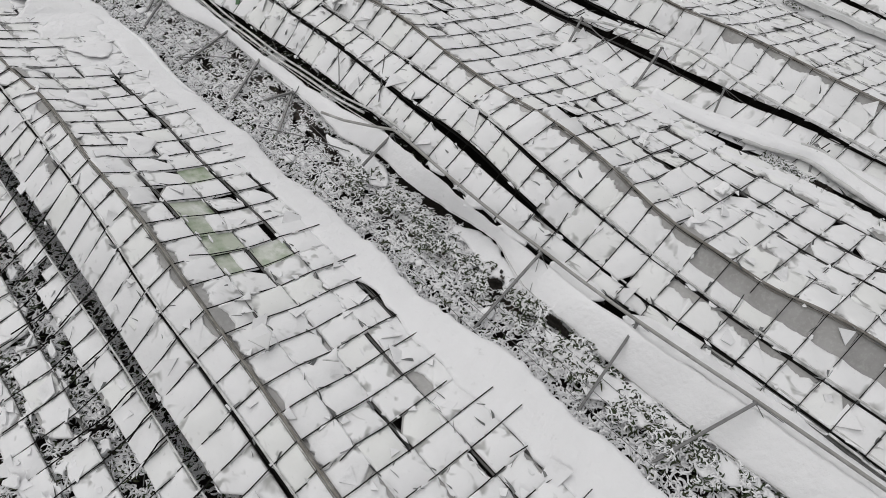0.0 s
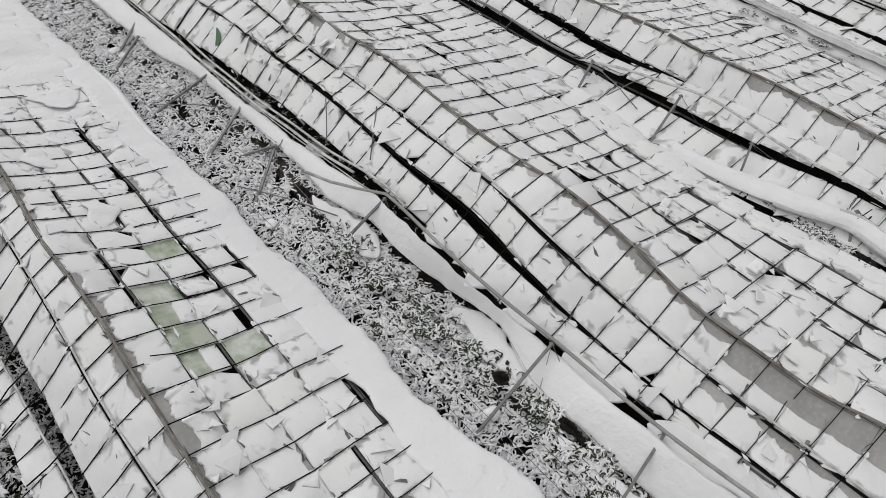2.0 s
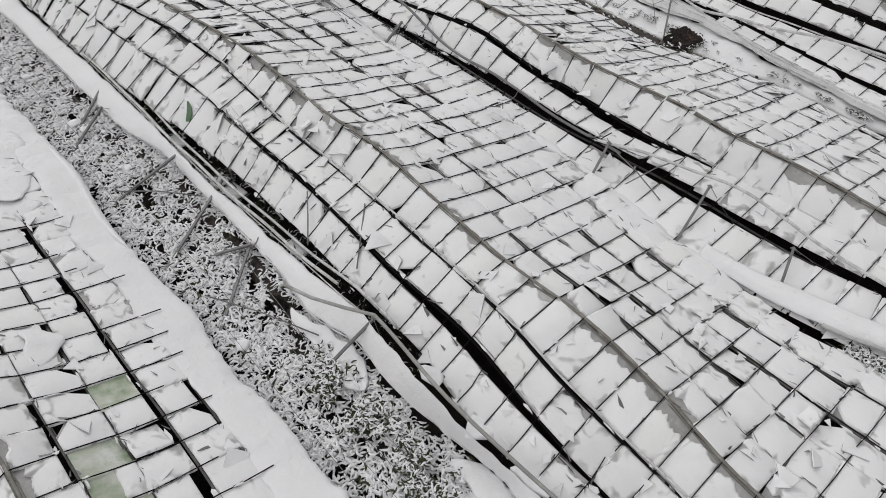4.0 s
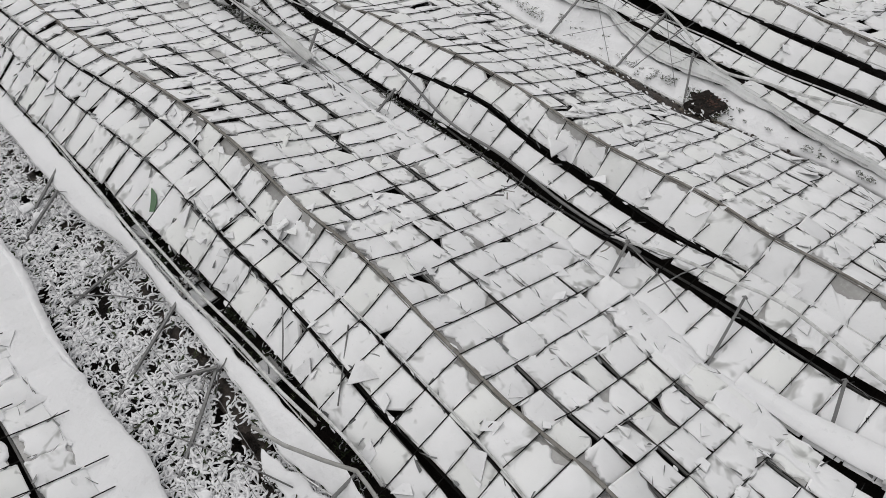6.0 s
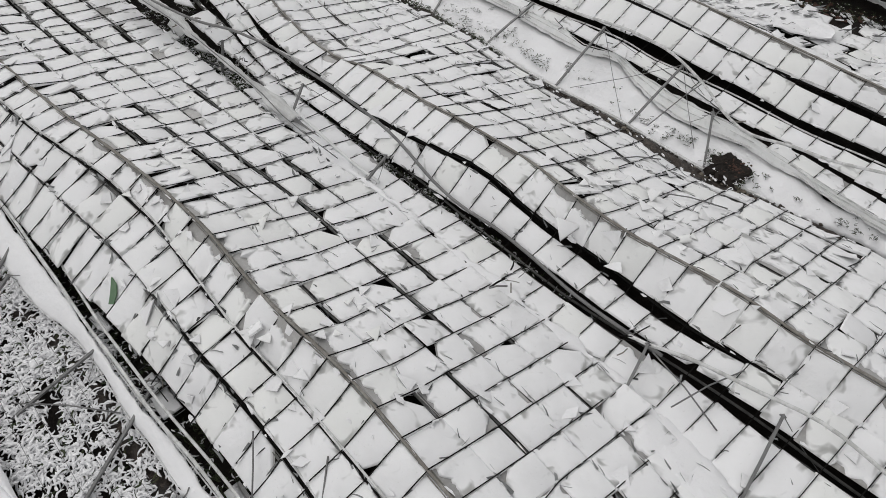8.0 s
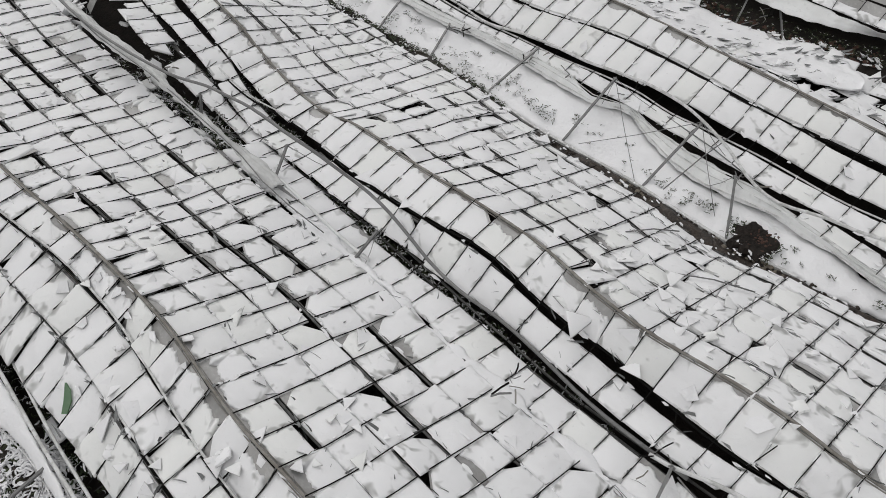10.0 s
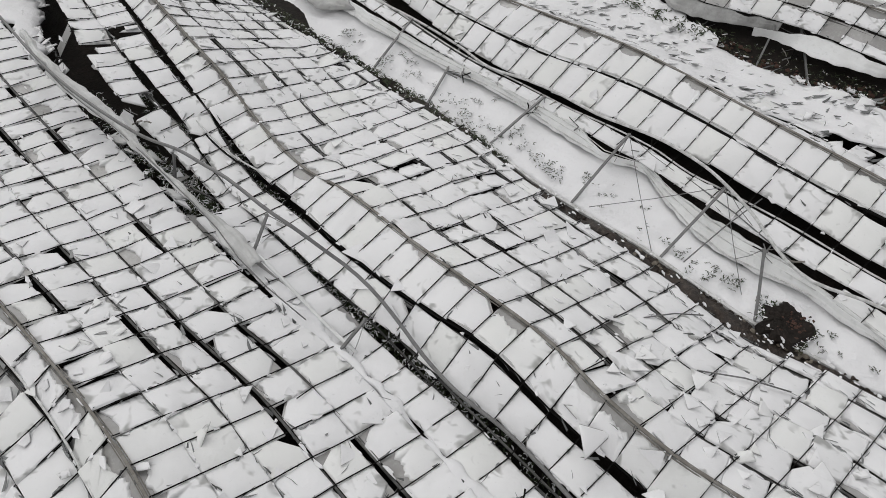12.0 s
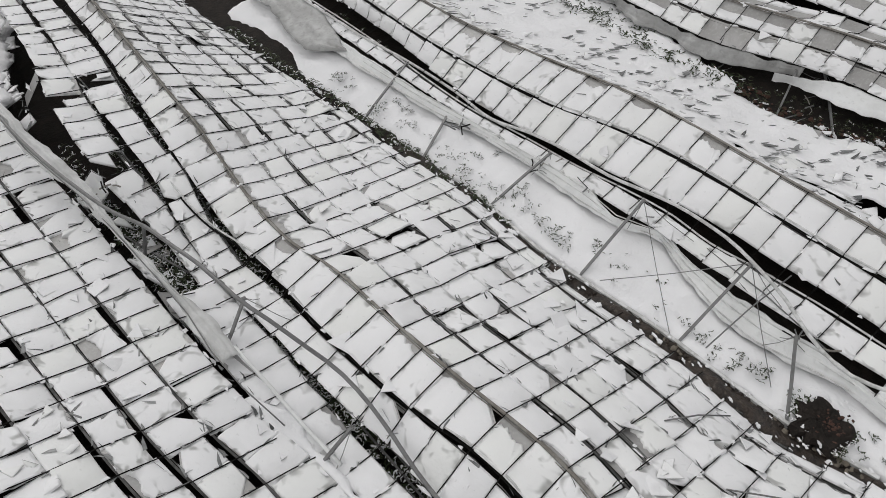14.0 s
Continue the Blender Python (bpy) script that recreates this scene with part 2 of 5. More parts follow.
lip_b = Line((-2, 6.75, 0.4), (0.5, 6.46, 0.43), (1.6, 6.36, 0.43), (3.2, 6.30, 0.42), (4.6, 6.33, 0.42), (6.5, 6.33, 0.42), (8.1, 6.1, 0.42), (10, 6.1, 0.4), (12.5, 6.35, 0.4), (15, 6.27, 0.4), (17, 6.2, 0.4), (18.5, 5.9, 0.38), (20.3, 5.8, 0.38), (28, 5.3, 0.35))
low_b = Line((-2, 8.0, 0.5), (1.4, 7.6, 0.6), (3.1, 7.43, 0.6), (4.4, 7.12, 0.64), (5.6, 6.96, 0.66), (8.8, 7.0, 0.72), (12, 7.13, 0.7), (14.6, 7.05, 0.66), (16.8, 6.85, 0.66), (19.1, 6.55, 0.68), (28, 5.9, 0.65))
mid_b = Line((-2, 7.9, 0.75), (1.9, 7.71, 0.8), (3.4, 7.59, 0.8), (4.8, 7.59, 0.78), (6.3, 7.56, 1.08), (8.4, 7.78, 1.13), (10.6, 7.72, 1.14), (12.9, 7.75, 1.2), (15.1, 7.64, 1.23), (17.4, 7.55, 1.23), (19.7, 7.29, 1.2), (22, 7.0, 1.2), (28, 6.3, 1.1))
purlin_b = Line((-2, 8.5, 1.0), (1.3, 8.32, 1.0), (3.2, 8.21, 1.1), (5, 8.2, 1.22), (6.7, 8.12, 1.48), (8.3, 8.3, 1.52), (10, 8.4, 1.4), (12.3, 8.4, 1.35), (14.8, 8.28, 1.4), (18, 8.3, 1.52), (19.8, 8.06, 1.55), (21.3, 7.7, 1.56), (23.7, 7.35, 1.5), (28, 7.0, 1.4))
ridge_b = Line((-2, 9.5, 1.2), (1, 9.2, 1.42), (1.9, 9.0, 1.38), (2.9, 8.86, 1.5), (4, 8.77, 1.58), (5.5, 9.0, 1.62), (7.1, 9.15, 1.63), (9, 9.05, 1.6), (10.6, 9.05, 1.66), (12.4, 9.05, 1.8), (14.6, 8.88, 1.79), (16.8, 8.87, 1.8), (18.4, 8.72, 1.78), (20.3, 8.47, 1.67), (22.1, 8.2, 1.62), (28, 7.6, 1.5))
eave_b = Line((-2, 13.2, 0.6), (4, 12.85, 0.6), (5.7, 12.5, 0.62), (7.7, 12.5, 0.6), (10.3, 12.8, 0.5), (12.5, 12.52, 0.75), (15.6, 12.45, 0.6), (17, 12.38, 0.6), (18.2, 12.08, 0.82), (20, 11.95, 0.88), (22.2, 11.85, 0.9), (25.4, 11.67, 0.9), (28, 11.55, 0.9), (34, 11.5, 0.9))
pipe_c = Line((0, 14.4, 0.7), (4, 14.15, 0.7), (6.1, 13.95, 0.68), (8.4, 13.8, 0.62), (10.3, 13.55, 0.66), (12, 13.35, 0.7), (13.4, 13.28, 0.75), (16.3, 13.25, 0.8), (18.8, 13.2, 0.88), (20.3, 13.0, 1.0), (22, 12.6, 1.15), (23.5, 12.15, 1.35), (25, 11.76, 1.6), (28, 11.6, 1.8), (34, 11.2, 1.6))
mid_c = Line((0, 15.0, 0.8), (5, 14.85, 0.8), (8.3, 14.65, 0.8), (10, 14.33, 0.85), (12.2, 14.3, 0.9), (13.5, 14.15, 1.0), (15.1, 14.1, 1.2), (16.3, 13.88, 1.1), (19, 13.75, 0.75), (21, 13.75, 0.7), (22.5, 13.45, 0.75), (24.5, 13.4, 0.85), (34, 13.4, 0.9))
ridge_c = Line((0, 15.5, 1.25), (4, 15.35, 1.3), (7, 15.3, 1.32), (8.6, 15.1, 1.35), (9.7, 15.08, 1.37), (10.7, 14.95, 1.36), (11.8, 14.68, 1.47), (12.9, 14.63, 1.5), (14.2, 14.8, 1.36), (16.6, 14.6, 1.35), (17.6, 14.6, 1.19), (19.8, 14.55, 0.97), (20.8, 14.42, 0.8), (22.3, 14.42, 0.8), (23.7, 14.54, 0.86), (24.8, 14.62, 1.1), (26, 14.61, 1.3), (27.2, 14.66, 1.42), (30, 14.8, 1.5), (34, 15.0, 1.5))
eave_c = Line((2, 19.3, 0.15), (9.6, 19.0, 0.12), (11.3, 18.72, 0.1), (12.5, 18.3, 0.12), (14.6, 18.42, 0.06), (17.8, 18.3, 0.12), (20, 18.48, 0.05), (21.5, 18.35, 0.0), (24, 18.25, -0.02), (28, 17.9, -0.02), (34, 17.6, -0.02))
lip_d = Line((2, 19.7, 0.2), (9.23, 19.73, 0.2), (10.27, 19.74, 0.2), (11.41, 19.91, 0.2), (12.62, 19.9, 0.2), (13.3, 19.7, 0.2), (13.6, 19.63, 0.2), (14.05, 19.57, 0.2), (14.9, 19.70, 0.2), (15.3, 19.83, 0.2), (15.65, 19.95, 0.2), (16.1, 20.18, 0.22), (16.5, 20.31, 0.24), (16.8, 20.29, 0.24), (17.1, 20.10, 0.22), (17.5, 19.98, 0.22), (18.5, 19.92, 0.22), (19.8, 19.94, 0.22), (21, 19.92, 0.22), (22.2, 19.7, 0.2), (25.6, 19.4, 0.2), (34, 19.2, 0.2))
pipe_d = Line((2, 21.3, 0.6), (9.57, 20.91, 0.6), (10.78, 20.33, 0.6), (11.5, 20.19, 0.58), (12.5, 19.95, 0.5), (13.2, 20.08, 0.55), (13.9, 20.30, 0.75), (14.78, 20.41, 0.99), (15.26, 20.52, 1.0), (15.98, 20.59, 0.98), (16.61, 20.59, 0.96), (17.21, 20.5, 0.93), (18.1, 20.38, 0.84), (18.64, 20.42, 0.76), (19.5, 20.5, 0.63), (20.5, 20.4, 0.54), (21.23, 20.22, 0.49), (22.8, 20.35, 0.42), (27.1, 20.1, 0.4), (34, 19.9, 0.4))
low_d = Line((2, 21.62, 0.6), (9.2, 21.54, 0.6), (10.6, 21.38, 0.6), (11.5, 21.24, 0.6), (12.4, 21.18, 0.6), (13.06, 21.19, 0.6), (15.46, 21.19, 0.6), (16.06, 21.17, 0.6), (16.64, 21.10, 0.6), (17.57, 20.97, 0.58), (20, 20.6, 0.52), (22, 20.4, 0.5), (26, 20.7, 0.5), (34, 20.6, 0.5))
row_d = Line((2, 21.4, 0.5), (9, 21.30, 0.5), (9.9, 21.16, 0.5), (10.6, 21.06, 0.5), (11.5, 20.93, 0.5), (12.4, 20.89, 0.5), (13.83, 20.86, 0.5), (14.86, 20.78, 0.5), (15.69, 20.66, 0.5), (16.63, 20.72, 0.5), (17.76, 20.62, 0.5), (20, 20.36, 0.45), (22, 20.14, 0.42), (26, 20.2, 0.4), (34, 19.95, 0.4))
lowrow_d = Line((2, 20.4, 0.42), (9.24, 20.43, 0.42), (11.85, 20.48, 0.42), (12.96, 20.33, 0.42), (13.8, 20.31, 0.42), (14.6, 20.30, 0.42), (15.5, 20.31, 0.42), (16, 20.30, 0.42), (16.55, 20.38, 0.42), (17.1, 20.28, 0.42), (17.6, 20.20, 0.42), (18.1, 20.22, 0.42), (20, 20.08, 0.36), (22, 19.95, 0.34), (26, 19.85, 0.34), (34, 19.6, 0.34))
cloth_d = Line((2, 19.90, 0.36), (9.4, 19.87, 0.36), (11.0, 19.96, 0.36), (12.0, 20.07, 0.38), (12.82, 20.22, 0.38), (13.57, 20.18, 0.36), (14.2, 20.16, 0.34), (15.3, 20.19, 0.36), (15.92, 20.24, 0.36), (16.5, 20.38, 0.38), (16.9, 20.24, 0.36), (17.3, 20.12, 0.35), (17.7, 20.10, 0.36), (18.3, 20.24, 0.38), (20, 20.12, 0.36), (21, 20.05, 0.35), (22.2, 19.95, 0.33), (34, 19.58, 0.32))
purlin_d = Line((2, 22.2, 1.0), (9.7, 22.14, 1.0), (11.6, 22.05, 1.0), (13.2, 21.86, 1.0), (17, 21.88, 0.98), (18.3, 21.82, 0.95), (20.8, 21.22, 0.92), (22.7, 21.02, 0.9), (34, 21.3, 0.9))
ridge_d = Line((2, 22.5, 1.35), (13, 22.45, 1.33), (15.6, 22.5, 1.3), (19.4, 22.5, 1.25), (21, 22.25, 1.22), (23.2, 21.88, 1.2), (34, 22.2, 1.2))
eave_d = Line((2, 27.6, 0.2), (15, 26.7, 0.12), (16.1, 26.3, 0.12), (17.4, 25.95, 0.12), (18.7, 25.95, 0.1), (20.4, 26.0, 0.1), (34, 26.0, 0.1))
lip_e = Line((2, 28.6, 0.4), (15.4, 27.32, 0.35), (16.2, 27.05, 0.35), (17.4, 26.97, 0.35), (18.2, 26.7, 0.35), (19.6, 26.2, 0.35), (21.3, 26.4, 0.35), (34, 26.4, 0.35))
low_e = Line((2, 28.6, 0.6), (15.6, 27.6, 0.6), (16.6, 27.6, 0.6), (18, 27.36, 0.6), (20, 26.7, 0.6), (22, 26.7, 0.6), (34, 26.7, 0.6))
ridge_e = Line((2, 29.6, 1.3), (15.7, 28.6, 1.3), (17.2, 28.4, 1.3), (18.6, 28.1, 1.3), (20.3, 27.7, 1.3), (24, 27.7, 1.25), (34, 27.7, 1.2))
eave_e = Line((2, 31.2, 0.9), (17, 30.1, 0.9), (18.4, 29.9, 0.9), (19.5, 29.5, 0.9), (34, 29.3, 0.9))


class Between(Line):
    """A line at the fraction s between two lines, sunk by sag and shifted by dx, dz."""

    def __init__(self, a, b, s, sag=0.0, dx=0.0, dz=0.0, bump=0.0, seed=1):
        self.a, self.b, self.s, self.sag, self.dx, self.dz, self.bump, self.seed = a, b, s, sag, dx, dz, bump, seed

    def at(self, y):
        v = self.a.at(y) * (1 - self.s) + self.b.at(y) * self.s
        lift = -self.sag * 4 * self.s * (1 - self.s) + self.bump * wob(y, self.seed + 3 * self.s, 0.35)
        return v + np.array((self.dx, self.dz + lift))


class Shifted(Line):
    """A line moved by functions of y."""

    def __init__(self, a, dx, dz):
        self.a, self.dx, self.dz = a, dx, dz

    def at(self, y):
        return self.a.at(y) + np.array((self.dx(y), self.dz(y)))


# ---- ground ----
def ground_sheet():
    n = 60
    verts, faces = [], []
    xs = sorted([-400, -150, -60, -25] + list(np.linspace(-8, 40, n)) + [60, 120, 300, 500])
    ys = sorted([-400, -150, -60, -25] + list(np.linspace(-8, 42, n)) + [60, 120, 300, 500])
    for y in ys:
        for x in xs:
            verts.append((x, y, -0.12 + 0.05 * noise.noise(Vector((x * 0.8, y * 0.8, 3)))))
    w = len(xs)
    for j in range(len(ys) - 1):
        for i in range(w - 1):
            faces.append((j * w + i, j * w + i + 1, (j + 1) * w + i + 1, (j + 1) * w + i))
    ob = mesh_object("ground", verts, faces, [SOIL], smooth=True)
    tagged(ob, "dark wet soil floor under the collapsed glasshouse", "ground", kind="structure")


ground_sheet()


def blanket(name, left, right, y0, y1, mat, label, category, thick=0.06, nx=8, step=0.12, rough=0.05, ragged=0.12, seed=1, kind="stuff", arch=0.0, folds=0.0, rounded=0.0):
    """A lying sheet of snow or cloth between two lines, with a ragged outline and a thickness; rounded: the length over which its ends close."""
    n = int((y1 - y0) / step)
    verts, faces = [], []
    for j in range(n + 1):
        y = y0 + (y1 - y0) * j / n
        a, b = left.p(y), right.p(y)
        a.x += ragged * (wob(y, seed, 1.1) + 0.5 * wob(y, seed + 5, 4))
        b.x += ragged * (wob(y, seed + 9, 1.1) + 0.5 * wob(y, seed + 14, 4))
        close = math.sqrt(max(0.0, min(1.0, (y - y0) / rounded, (y1 - y) / rounded))) if rounded else 1.0
        if rounded:
            side = 0.5 + 0.35 * wob(y, seed + 31, 0.5)
            c = a.lerp(b, side)
            a, b = c.lerp(a, close), c.lerp(b, close)
        for i in range(nx + 1):
            s = i / nx
            p = a.lerp(b, s)
            edge = min(1, 4 * s, 4 * (1 - s), 2 * close)
            p.z += thick * edge**0.5 + arch * 4 * s * (1 - s) + rough * edge * 2 * noise.noise(Vector((p.x * 2.2, y * 1.1, seed))) + rough * 0.5 * noise.noise(Vector((p.x * 6, y * 4, seed)))
            if folds:
                p.z += folds * abs(math.sin(9 * s + 1.3 * wob(y, seed + 21, 0.25) + 2 * s * wob(y, seed + 25, 0.3))) * edge
            verts.append(p)
    w = nx + 1
    for j in range(n):
        for i in range(nx):
            faces.append((j * w + i, j * w + i + 1, (j + 1) * w + i + 1, (j + 1) * w + i))
    top = len(verts)
    verts += [Vector((v.x, v.y, v.z - thick)) for v in verts]
    for j in range(n):
        faces.append((j * w + top, j * w, (j + 1) * w, (j + 1) * w + top))
        faces.append((j * w + nx, j * w + nx + top, (j + 1) * w + nx + top, (j + 1) * w + nx))
    for i in range(nx):
        faces.append((i, i + top, i + 1 + top, i + 1))
        k = n * w + i
        faces.append((k + top, k, k + 1, k + 1 + top))
    ob = mesh_object(name, verts, faces, [mat], smooth=True)
    return tagged(ob, label, category, kind=kind)


# ---- snow-covered panes: shared meshes, one metre square, thickness in metres ----
def pane_mesh(seed, kind):
    r = random.Random(seed)
    verts, faces, idx = [], [], []

    def slab(outline, z0, z1, mi, round_edge=True):
        """A plate with an outline; snow swells to its height over a rounded rim."""
        n, o = len(outline), len(verts)
        cx, cy = sum(p[0] for p in outline) / n, sum(p[1] for p in outline) / n
        rings = ((0.0, z0), (0.016, z0 + 0.75 * (z1 - z0)), (0.06, z1)) if round_edge else ((0.0, z0), (0.0, z1))
        for inset, z in rings:
            for x, y in outline:
                k = 1 - inset / (math.hypot(x - cx, y - cy) + 1e-6)
                verts.append((cx + (x - cx) * k, cy + (y - cy) * k, z + (r.uniform(-0.004, 0.004) if inset > 0.05 else 0)))
        for ring in range(len(rings) - 1):
            for k in range(n):
                a, b = o + ring * n + k, o + ring * n + (k + 1) % n
                faces.append((a, b, b + n, a + n))
                idx.append(mi)
        top = o + (len(rings) - 1) * n
        faces.append(tuple(range(top, top + n)))
        idx.append(mi)

    def edged(bites):
        """The square outline with rounded corners; bites: depth of the ragged wear on each side."""
        e, out = 0.5, []
        corners = [(-e, -e), (e, -e), (e, e), (-e, e)]
        inward = [(0, 1), (-1, 0), (0, -1), (1, 0)]
        for k in range(4):
            a, b, q = corners[k], corners[(k + 1) % 4], r.uniform(0.015, 0.035)
            cuts = [q] + [(m + r.uniform(0.2, 0.8)) / (6 if bites[k] else 1) for m in range(6 if bites[k] else 1)] + [1 - q]
            for m, t in enumerate(sorted(cuts)):
                d = bites[k] * r.choice((0, 0.3, 1, 1.4)) if 0 < m < len(cuts) - 1 and bites[k] else r.choice((0, 0, 0.006)) if 0 < m < len(cuts) - 1 else 0
                out.append((a[0] + (b[0] - a[0]) * t + inward[k][0] * d, a[1] + (b[1] - a[1]) * t + inward[k][1] * d))
        return out

    def clipped(outline, nx, ny, d):
        """The part of an outline with nx * x + ny * y < d."""
        out = []
        for k, a in enumerate(outline):
            b = outline[(k + 1) % len(outline)]
            fa, fb = nx * a[0] + ny * a[1] - d, nx * b[0] + ny * b[1] - d
            if fa < 0:
                out.append(a)
            if fa * fb < 0:
                t = fa / (fa - fb)
                out.append((a[0] + (b[0] - a[0]) * t, a[1] + (b[1] - a[1]) * t))
        return out

    g = 0.494
    sheet = [(-g, -g), (g, -g), (g, g), (-g, g)]
    bites = {"worn": [r.choice((0, 0.03)), 0, r.choice((0.02, 0.05, 0.08)), r.choice((0, 0, 0.04))]}.get(kind, [0, 0, 0, 0])
    snow = edged(bites)
    if kind == "torn":
        c, lean = r.choice(((-1, -1), (1, -1), (1, 1), (-1, 1))), r.uniform(0.5, 1.8)
        size = math.hypot(1, lean)
        d = (0.5 + 0.5 * lean) / size - r.uniform(0.10, 0.34)
        snow = clipped(snow, c[0] / size, c[1] * lean / size, d)
        if r.random() < 0.6:
            sheet = clipped(sheet, c[0] / size, c[1] * lean / size, d + r.uniform(0.0, 0.05))
    if kind == "broken":
        a = r.uniform(0, 6.28)
        for turn in (0, r.uniform(1.2, 2.4)):
            d = r.uniform(0.0, 0.22)
            snow = clipped(snow, math.cos(a + turn), math.sin(a + turn), d)
            sheet = clipped(sheet, math.cos(a + turn), math.sin(a + turn), d + 0.02)
    if kind == "shard":
        k = r.choice((3, 3, 3, 4))
        a0 = r.uniform(0, 6.28)
        sheet = [(0.6 * math.cos(a0 + 6.283 * m / k + r.uniform(-0.4, 0.4)) * r.uniform(0.6, 1.1), 0.6 * math.sin(a0 + 6.283 * m / k + r.uniform(-0.4, 0.4)) * r.uniform(0.6, 1.1)) for m in range(k)]
        snow = [(x * 0.985, y * 0.985) for x, y in sheet]
    slab(sheet, -0.005, 0.0, 1, False)
    if kind == "bare":
        return verts, faces, idx
    if kind in ("crest", "patch"):
        mid, amp = ((0.16, 0.07) if seed % 3 else (0.30, 0.10)) if kind == "crest" else (0.55, 0.018)
        ph, upper = r.uniform(0, 50), []
        for k in range(19):
            x = k / 18
            v = mid + amp * (2.2 * noise.noise(Vector((x * 2.2, ph, 0))) + 0.9 * noise.noise(Vector((x * 7, ph, 5))) + 0.35 * noise.noise(Vector((x * 19, ph, 9))))
            upper.append((-0.5 + x, -0.5 + max(0.01, v)))
        snow = upper + [(0.5, 0.48), (0.48, 0.5), (-0.48, 0.5), (-0.5, 0.48)]
    slab(snow, 0.0005, r.uniform(0.012, 0.018) if kind == "shard" else r.uniform(0.034, 0.042), 0)
    return verts, faces, idx


PANES = {}
for kind, count in (("full", 9), ("worn", 6), ("torn", 8), ("crest", 9), ("patch", 5), ("broken", 6), ("shard", 9), ("bare", 1)):
    for glass in (GLASS, GREEN_GLASS):
        made = []
        for k in range(count):
            v, f, ix = pane_mesh(sum(map(ord, kind)) + 17 * k, kind)
            me = bpy.data.meshes.new("pane")
            me.from_pydata(v, [], f)
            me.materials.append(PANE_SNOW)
            me.materials.append(glass)
            me.polygons.foreach_set("material_index", ix)
            me.polygons.foreach_set("use_smooth", [q == 0 for q in ix])
            made.append(me)
        PANES[kind, glass.name] = made


def lay_pane(parent, c00, c01, c10, c11, r, kind, glass, tilt, slide, drop):
    """One pane on the corners: c00, c01 the upper edge, c10, c11 the lower edge."""
    mid = (c00 + c01 + c10 + c11) / 4
    u = (c01 + c11 - c00 - c10) / 2
    d = (c10 + c11 - c00 - c01) / 2
    nrm = u.cross(d).normalized()
    if nrm.z < 0:
        nrm = -nrm
    w, h = u.length, d.length
    uu = u.normalized()
    dd = nrm.cross(uu).normalized()
    if dd.dot(d) < 0:
        dd = -dd
    m = Matrix((uu, dd, nrm)).transposed()
    if m.determinant() < 0:
        m = Matrix((-uu, dd, nrm)).transposed()
    m = m @ Euler((r.gauss(0, tilt), r.gauss(0, tilt), r.gauss(0, tilt * 0.12))).to_matrix()
    mesh = r.choice(PANES[kind, glass.name])
    ob = new("pane", mesh)
    ob.parent = parent
    ob.matrix_basis = Matrix.LocRotScale(mid + dd * slide + nrm * drop, m.to_quaternion(), (w * 1.02, h * 1.012, 1))
    return ob


class Flakes:
    """Jagged flat pieces gathered into one mesh."""

    def __init__(self, seed):
        self.r, self.verts, self.faces = random.Random(seed), [], []

    def add(self, p, u, w, n, long, wide, thick, k=0):
        r, o = self.r, len(self.verts)
        k = k or r.choice((4, 5, 5, 6, 7))
        u = (u - n * u.dot(n)).normalized()
        w = n.cross(u)
        ring = []
        for m in range(k):
            a, q = 6.283 * (m + r.uniform(-0.35, 0.35)) / k, r.uniform(0.45, 1.25)
            ring.append(p + u * math.cos(a) * long * q + w * math.sin(a) * wide * q)
        c = sum(ring, Vector()) / k
        self.verts += ring + [c.lerp(v, 0.86) + n * thick * r.uniform(0.7, 1.2) for v in ring]
        self.faces.append(tuple(range(o + k, o + 2 * k)))
        for e in range(k):
            f = (e + 1) % k
            self.faces.append((o + e, o + f, o + k + f, o + k + e))

    def build(self, name, label, mat):
        return tagged(mesh_object(name, self.verts, self.faces, [mat]), label, "snow", kind="stuff")


